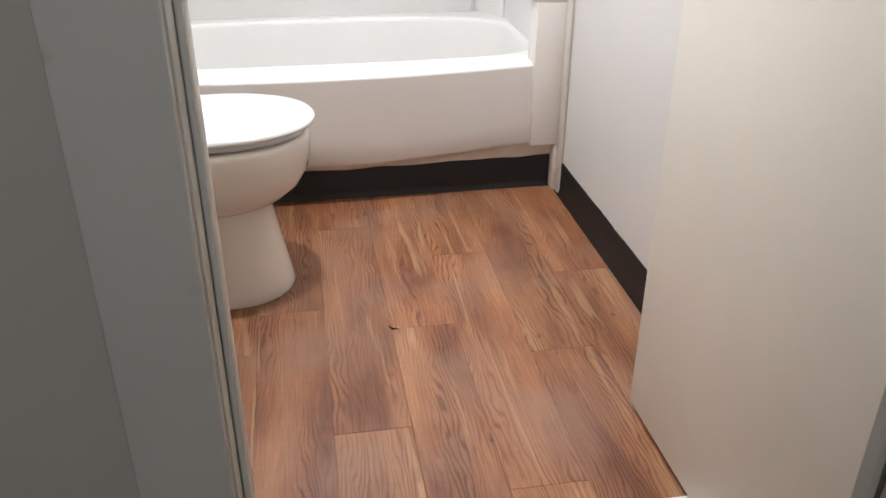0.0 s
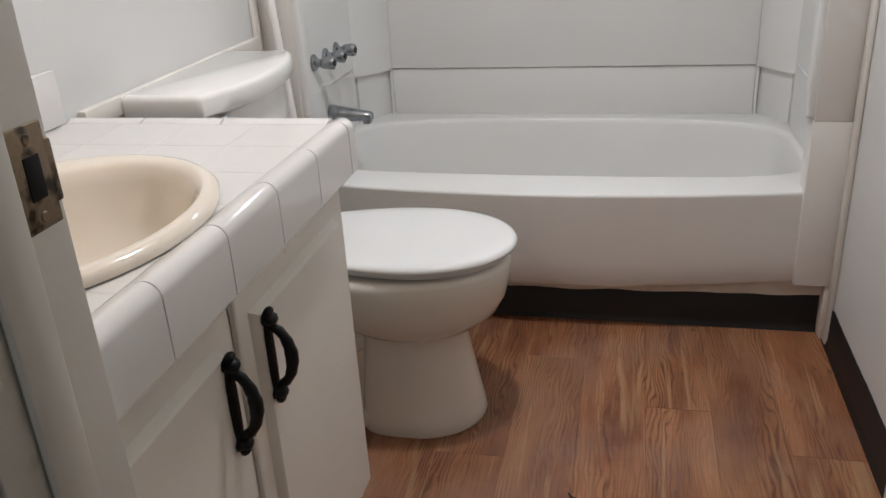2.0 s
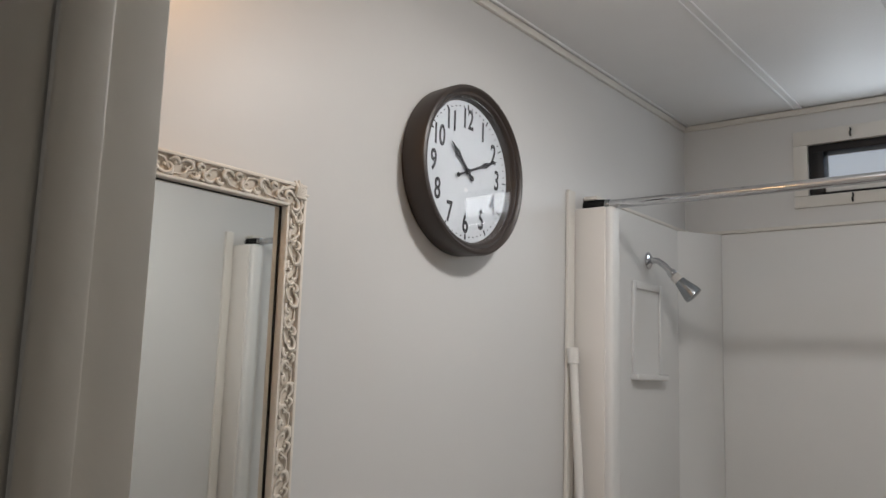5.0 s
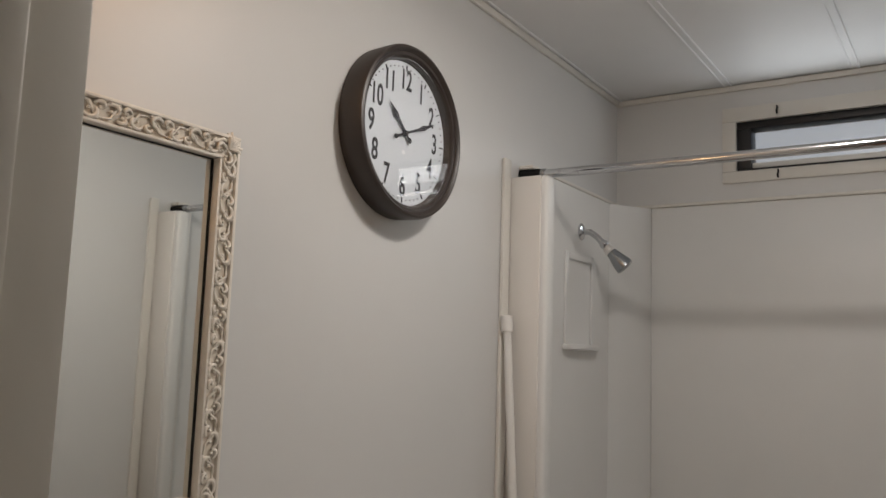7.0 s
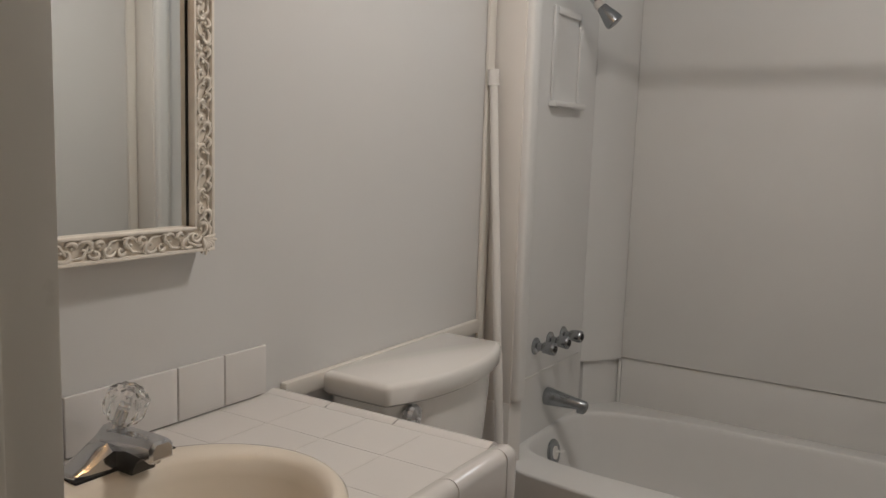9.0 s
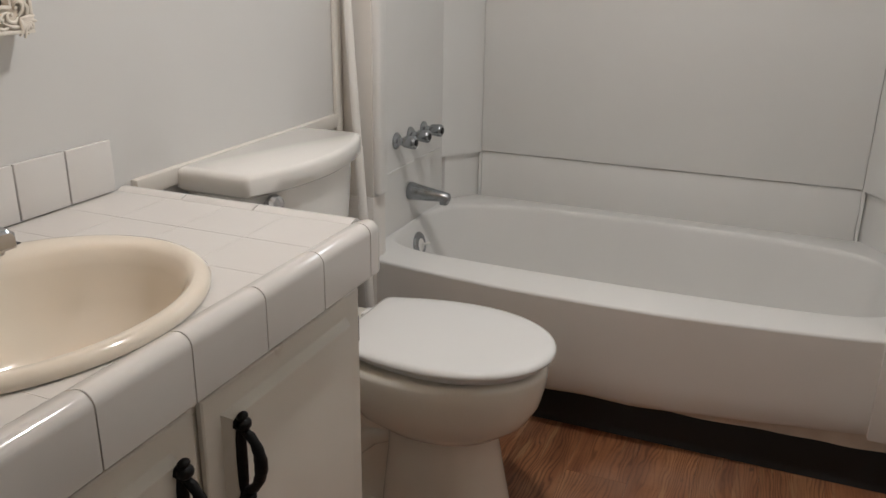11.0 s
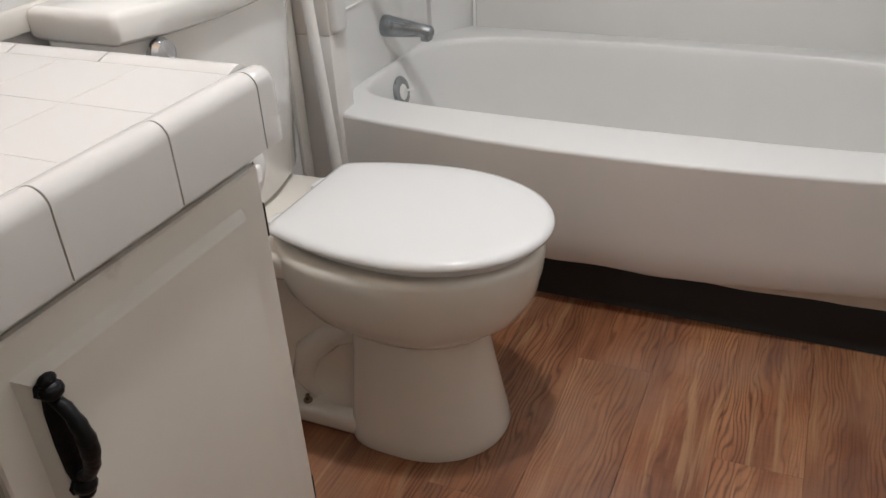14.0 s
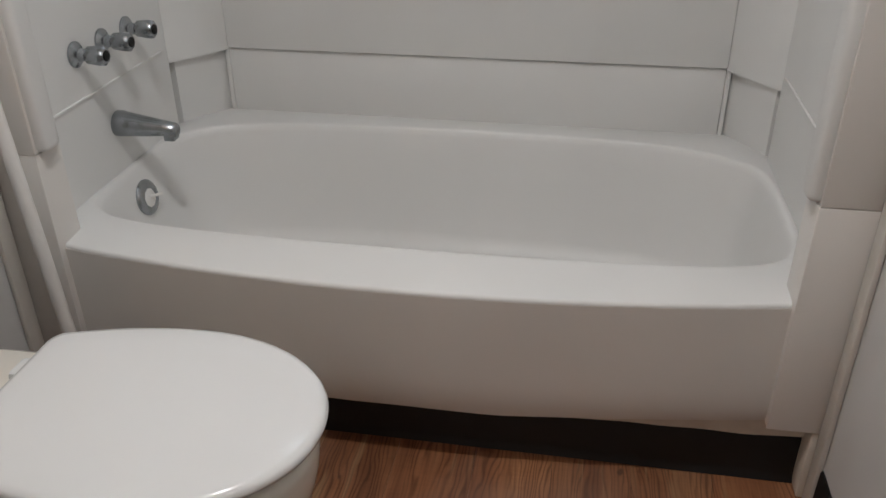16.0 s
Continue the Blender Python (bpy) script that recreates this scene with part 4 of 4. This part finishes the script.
ko = Vector((0.098, FY, FZ + 0.036))
part("stem", turned(B(), ko, kx, [(0, 0.021), (0.010, 0.019), (0.016, 0.013), (0.034, 0.012)], 22), CHROME, fau)
bm = B()
rings = []
for d, r in ((0.030, 0.017), (0.038, 0.025), (0.054, 0.032), (0.072, 0.031), (0.083, 0.022), (0.086, 0.010)):
    u, w = kx.orthogonal().normalized(), kx.cross(kx.orthogonal().normalized())
    rings.append([ko + kx * d + (u * math.cos(2 * math.pi * k / 20) + w * math.sin(2 * math.pi * k / 20)) * r * (1 if k % 2 else 0.88) for k in range(20)])
loft(bm, rings)
kn = part("knob", bm, CLEAR, fau, "clear faceted acrylic knob", smooth=False)
part("core", turned(B(), ko + kx * 0.0345, kx, [(0, 0.008), (0.022, 0.007), (0.024, 0.004)], 14), CHROME, kn)

# ---- mirror ----
MY0, MY1, MZ0, MZ1, FW = -1.505, -1.020, 1.122, 1.748, 0.042
mir = thing("mirror", "rectangular wall mirror in a cream carved scrollwork frame", "mirror", (0.0, (MY0 + MY1) / 2, MZ0))
part("glass", box(B(), (0.016, MY0 + 0.030, MZ0 + 0.030), (0.024, MY1 - 0.030, MZ1 - 0.030)), MIRROR, mir, "silvered glass", smooth=False)
bm = B()
for i0, i1, x0, x in ((0.0, 0.006, 0.001, 0.042), (FW - 0.005, FW, 0.025, 0.041)):
    box(bm, (x0, MY0 + i0, MZ0 + i0), (x, MY1 - i0, MZ0 + i1), 0.0015)
    box(bm, (x0, MY0 + i0, MZ1 - i1), (x, MY1 - i0, MZ1 - i0), 0.0015)
    box(bm, (x0, MY0 + i0, MZ0 + i1), (x, MY0 + i1, MZ1 - i1), 0.0015)
    box(bm, (x0, MY1 - i1, MZ0 + i1), (x, MY1 - i0, MZ1 - i1), 0.0015)
part("frame_moulding", bm, FRAMEW, mir)
bm = B()
a, b = 0.005, FW - 0.004
box(bm, (0.025, MY0 + a, MZ0 + a), (0.0345, MY1 - a, MZ0 + b))
box(bm, (0.025, MY0 + a, MZ1 - b), (0.0345, MY1 - a, MZ1 - a))
box(bm, (0.025, MY0 + a, MZ0 + b), (0.0345, MY0 + b, MZ1 - b))
box(bm, (0.025, MY1 - b, MZ0 + b), (0.0345, MY1 - a, MZ1 - b))
part("frame_ground", bm, FRAMED, mir, "brownish frame ground behind the carving", smooth=False)
bm = B()
q = FW + 0.0005
box(bm, (0.0243, MY1 - q - 0.0022, MZ0 + q), (0.0262, MY1 - q, MZ1 - q))
box(bm, (0.0243, MY0 + q, MZ0 + q), (0.0262, MY0 + q + 0.0022, MZ1 - q))
box(bm, (0.0243, MY0 + q, MZ1 - q - 0.0015), (0.0262, MY1 - q, MZ1 - q))
part("glass_edge", bm, BLACKPL, mir, "dark tarnished glass edge", smooth=False)
rnd = random.Random(5)


def curl(bm, o, u, v, size, flip, turns):
    """One leafy C-scroll that winds inwards and ends in a bud, in the plane of u and v."""
    pts, rad = [], []
    for i in range(13):
        t = i / 12
        ang = math.pi * (0.95 - turns * t)
        rr = size * (1.0 - 0.72 * t ** 0.8)
        pts.append(o + u * (rr * 1.15 * math.cos(ang)) + v * (flip * rr * math.sin(ang)) + Vector((0.003 * math.sin(t * 3.1), 0, 0)))
        rad.append(0.0012 + 0.0026 * math.sin(math.pi * min(1, t * 1.25 + 0.05)) ** 0.7 * (1 - 0.3 * t))
    tube(bm, pts, rad, 6)
    bmesh.ops.create_icosphere(bm, subdivisions=1, radius=0.0034, matrix=Matrix.Translation(pts[-1] + Vector((0.001, 0, 0))))


for p0, p1 in (((MY0, MZ0 + FW / 2), (MY1, MZ0 + FW / 2)), ((MY0, MZ1 - FW / 2), (MY1, MZ1 - FW / 2)), ((MY0 + FW / 2, MZ0), (MY0 + FW / 2, MZ1)), ((MY1 - FW / 2, MZ0), (MY1 - FW / 2, MZ1))):
    bm = B()
    a, b = Vector((0.0365, *p0)), Vector((0.0365, *p1))
    L = (b - a).length - 0.08
    u = (b - a).normalized()
    v = Vector((1, 0, 0)).cross(u)
    n = round(L / 0.036)
    for i in range(n):
        o = a + u * (0.04 + (i + 0.5) * L / n)
        f = 1 if i % 2 else -1
        k = 1 if i < n / 2 else -1
        w = rnd.uniform(0.93, 1.07)
        curl(bm, o + v * 0.003 * f, u * k, v, 0.0135 * w, f, 1.75)
        curl(bm, o + u * 0.015 * k - v * 0.006 * f, u * k, v, 0.0085 * w, -f, 1.5)
        # stem that runs on to the next scroll and a small leaf beside it
        q0, q1 = o - u * 0.018 * k - v * 0.011 * f, o + u * 0.018 * k + v * 0.011 * f
        tube(bm, [q0, q0.lerp(q1, 0.35) - v * 0.006 * f + Vector((0.002, 0, 0)), q0.lerp(q1, 0.7) + v * 0.005 * f, q1], [0.0014, 0.0026, 0.0022, 0.0012], 6)
        for d in (-0.010, 0.004):
            c = o + u * d * k + v * 0.0135 * f
            tube(bm, [c, c + u * 0.004 * k + Vector((0.003, 0, 0)), c + u * 0.010 * k - v * 0.003 * f], [0.001, 0.0027, 0.0008], 6)
    part("carving", bm, FRAMEW, mir, "cream openwork scroll carving", sharp=80)
for y in (MY0, MY1):
    for z in (MZ0, MZ1):
        s, q = (1 if y == MY0 else -1), (1 if z == MZ0 else -1)
        bm = B()
        c = Vector((0.037, y + s * 0.022, z + q * 0.022))
        for k in range(7):
            ang = math.radians(-8 + 17.5 * k)
            d = Vector((0.0, -s * math.cos(ang), -q * math.sin(ang)))
            far = 0.029 if k % 2 else 0.026
            tube(bm, [c, c + d * 0.013 + Vector((0.006, 0, 0)), c + d * far], [0.002, 0.0042, 0.0022], 7)
        for e in (Vector((0, s, 0)), Vector((0, 0, q))):
            side = Vector((0, s, q)) - e
            curl(bm, c + e * 0.018 + side * 0.004, e, side, 0.012, -1, 1.7)
            tube(bm, [c - side * 0.012, c + e * 0.016 - side * 0.012 + Vector((0.004, 0, 0)), c + e * 0.034 - side * 0.004], [0.002, 0.0035, 0.001], 7)
        part("corner_leaf", bm, FRAMEW, mir, "carved corner leaf", sharp=80)

# ---- clock ----
CY, CZC, CR = -0.541, 1.876, 0.190
clk = thing("wall_clock", "round dark brown wall clock showing about eleven minutes past ten", "clock", (0.0, CY, CZC))
prof = [(0.001, CR - 0.006), (0.002, CR - 0.002), (0.054, CR), (0.060, CR - 0.003), (0.062, CR - 0.008), (0.058, CR - 0.014), (0.054, CR - 0.016), (0.054, CR - 0.022), (0.048, CR - 0.027), (0.040, CR - 0.029), (0.026, CR - 0.032)]
bm = B()
loft(bm, [[(d, CY + math.cos(2 * math.pi * k / 72) * r, CZC + math.sin(2 * math.pi * k / 72) * r) for k in range(72)] for d, r in prof], True, False)
part("case", bm, CLOCKB, clk, sharp=30)
face = part("dial", turned(B(), (0.003, CY, CZC), (1, 0, 0), [(0, CR - 0.027), (0.027, CR - 0.027)], 72), CLOCKW, clk, "white paper dial", smooth=False)
FX = 0.0305


def polar(r, minute):
    a = math.radians(90 - 6 * minute)
    return CY + r * math.cos(a), CZC + r * math.sin(a)


bm = B()
for m5 in range(60):
    y, z = polar(0.147, m5)
    if m5 % 5 == 0:
        a = math.radians(90 - 6 * m5)
        y0, z0 = polar(0.141, m5)
        y1, z1 = polar(0.153, m5)
        tube(bm, [(FX, y0, z0), (FX, y1, z1)], 0.0018, 4)
    else:
        turned(bm, (FX - 0.0005, y, z), (1, 0, 0), [(0, 0.0017), (0.001, 0.0017)], 8)
part("minute_marks", bm, INK, face, "black minute dots", smooth=False)
for h in range(1, 13):
    cu = bpy.data.curves.new("numeral", "FONT")
    cu.body, cu.size, cu.align_x, cu.align_y, cu.extrude = str(h), 0.056, "CENTER", "CENTER", 0.0003
    cu.offset = 0.0010
    cu.materials.append(INK)
    ob = new("numeral", cu)
    y, z = polar(0.118, h * 5)
    ob.parent = face
    ob.matrix_basis = Matrix(((0, 0, 1, FX), (0.78, 0, 0, y - CY), (0, 1.15, 0, z - CZC), (0, 0, 0, 1)))


def hand(name, minute, tail, length, w):
    bm = B()
    a = math.radians(90 - 6 * minute)
    d, s = Vector((0, math.cos(a), math.sin(a))), Vector((0, -math.sin(a), math.cos(a)))
    o = Vector((FX + 0.004, CY, CZC))
    pr = [(-tail, w * 0.4), (0.0, w * 0.45), (length * 0.45, w * 0.55), (length * 0.62, w * 1.15), (length * 0.72, w * 0.7), (length, 0.0006)]
    loft(bm, [[o + d * q + s * k, o + d * q - s * k, o + d * q - s * k + Vector((0.001, 0, 0)), o + d * q + s * k + Vector((0.001, 0, 0))] for q, k in pr])
    turned(bm, o + d * -tail, (1, 0, 0), [(0, w), (0.001, w)], 14)
    return part(name, bm, INK, clk, smooth=False)


hand("hour_hand", 52.0, 0.020, 0.082, 0.007)
hand("minute_hand", 11.3, 0.038, 0.118, 0.0055)
part("hub", turned(B(), (FX + 0.001, CY, CZC), (1, 0, 0), [(0, 0.007), (0.007, 0.006)], 16), INK, clk)
part("smudge", box(B(), (FX - 0.0006, CY - 0.006, CZC - 0.046), (FX, CY + 0.006, CZC - 0.038)), material("faint_print", (0.62, 0.63, 0.64), 0.6), face, "faint grey maker's mark", smooth=False)
g = part("glass", turned(B(), (0.045, CY, CZC), (1, 0, 0), [(0, CR - 0.028), (0.002, CR - 0.028)], 72), CLOCKGLASS, clk, "clear flat glass", smooth=False)
g.visible_shadow = False

# ---- toilet roll on the vanity's end ----
RX, RY, RZ = 0.432, VY1 + 0.049, 0.660
hold = thing("toilet_roll_holder", "white two-arm toilet roll holder on the vanity side", "toilet roll holder", (RX - 0.05, VY1, RZ))
for x in (RX - 0.124, RX + 0.008):
    bm = B()
    box(bm, (x, VY1 + 0.0005, RZ - 0.026), (x + 0.010, VY1 + 0.006, RZ + 0.026), 0.002)
    box(bm, (x, VY1 + 0.0055, RZ - 0.013), (x + 0.010, RY + 0.012, RZ + 0.013), 0.004, 3)
    part("arm", bm, PLASTIC, hold)
part("roller", tube(B(), [(RX - 0.1135, RY, RZ), (RX + 0.0075, RY, RZ)], 0.010, 14), BLACKPL, hold, "dark spring roller")
rl = thing("toilet_roll", "half-used white toilet paper roll on its holder", "toilet roll", (RX - 0.05, RY, RZ - 0.043))
NRL = 40


def roll_ring(x, rad):
    return [(x, RY + rad * math.cos(2 * math.pi * k / NRL), RZ + rad * math.sin(2 * math.pi * k / NRL)) for k in range(NRL)]


part("paper", loft(B(), [roll_ring(RX - 0.108, 0.0205), roll_ring(RX - 0.108, 0.0425), roll_ring(RX - 0.107, 0.0435), roll_ring(RX - 0.001, 0.0435), roll_ring(RX, 0.0425), roll_ring(RX, 0.0205)], False, False), PAPER, rl, sharp=50)
part("core", loft(B(), [roll_ring(RX - 0.109, 0.0200), roll_ring(RX + 0.0005, 0.0200), roll_ring(RX + 0.0005, 0.0190), roll_ring(RX - 0.109, 0.0190), roll_ring(RX - 0.109, 0.0200)], False, False), CARD, rl, "grey-brown cardboard core", sharp=50)

# ---- right wall and floor things ----
bar = thing("towel_bar", "chrome towel bar on the white wall", "towel bar", (W, -0.85, 1.515))
for y in (-1.12, -0.545):
    part("bracket", box(B(), (W - 0.062, y - 0.011, 1.500), (W - 0.0005, y + 0.011, 1.528), 0.004), CHROME, bar)
part("bar", tube(B(), [(W - 0.05, -1.12, 1.516), (W - 0.05, -0.52, 1.516)], 0.008, 14), CHROME, bar)

reg = thing("floor_register", "white metal floor register with dark slots beside the open door", "floor vent", (1.34, -1.5, 0))
bm = B()
RX0, RX1, RY0, RY1 = 1.268, 1.408, -1.68, -1.372
for lo, hi in (((RX0, RY0, 0.0005), (RX0 + 0.028, RY1, 0.007)), ((RX1 - 0.028, RY0, 0.0005), (RX1, RY1, 0.007)), ((RX0 + 0.0285, RY1 - 0.028, 0.0005), (RX1 - 0.0285, RY1, 0.007)), ((RX0 + 0.0285, RY0, 0.0005), (RX1 - 0.0285, RY0 + 0.028, 0.007))):
    box(bm, lo, hi, 0.002)
part("frame", bm, PLASTIC, reg)
# flat black sheet on the floor gives the slots their darkness
part("well", box(B(), (RX0 + 0.0285, RY0 + 0.0285, 0.0003), (RX1 - 0.0285, RY1 - 0.0285, 0.0012)), HOLE, reg, "black sheet standing in for the dark duct below the slats")
y = RY0 + 0.034
while y < RY1 - 0.032:
    part("slat", box(B(), (RX0 + 0.029, y, 0.0015), (RX1 - 0.029, y + 0.007, 0.0062), 0.0008, 1), PLASTIC, reg)
    y += 0.0145

# lamps that light the room
cl = thing("ceiling_light", "round white glass ceiling light", "ceiling light", (0.76, -0.60, CZ))
part("pan", turned(B(), (0.76, -0.60, CZ - 0.0005), (0, 0, -1), [(0, 0.085), (0.02, 0.085), (0.022, 0.078)], 32), TRIM, cl)
part("globe", turned(B(), (0.76, -0.60, CZ - 0.023), (0, 0, -1), [(0, 0.072), (0.025, 0.070), (0.042, 0.052), (0.050, 0.02)], 32), BULB, cl, "frosted glass globe")
vl = thing("vanity_light", "small warm lamp on the wall above the mirror", "wall lamp", (0.0, -1.36, 2.12))
part("back_plate", box(B(), (0.0005, -1.45, 2.13), (0.02, -1.27, 2.20), 0.004), CHROME, vl)
part("socket", turned(B(), (0.02, -1.36, 2.165), (1, 0, -0.1), [(0, 0.02), (0.05, 0.02)], 18), PLASTIC, vl)

# ---- floor planks ----
PX = [-0.05, 0.106, 0.262, 0.418, 0.575, 0.731, 0.888, 1.040, 1.192, 1.346, 1.5149]
JOINT = [-0.28, -0.93, -0.40, -0.79, -0.622, -1.095, -0.735, -0.385, -0.880, -0.53]
PLEN = 0.914
for (x0, x1), j in zip(zip(PX, PX[1:]), JOINT):
    cuts = sorted(j + PLEN * k for k in range(-3, 3))
    for a, b in zip(cuts, cuts[1:]):
        a, b = max(a, -1.80), min(b, 0.058)
        if b - a < 0.02 or x1 < 0.02:
            continue
        bm = B()
        g = 0.00025
        lift = 0.0006 * random.random()
        xx0 = max(x0, 0.0)
        zt = -0.0005 + lift
        loft(bm, [[(xx0 + g + i, a + g + i, z), (x1 - g - i, a + g + i, z), (x1 - g - i, b - g - i, z), (xx0 + g + i, b - g - i, z)] for i, z in ((0, -0.0055), (0, zt - 0.0004), (0.0006, zt))])
        part("plank", bm, PLANK, floor, smooth=False)
bm = B()
tube(bm, [(0.882, -0.722, 0.0008), (0.890, -0.736, 0.001), (0.904, -0.738, 0.0008)], [0.0012, 0.003, 0.001], 6)
part("chip", bm, HOLE, floor, "dark chipped plank corner")
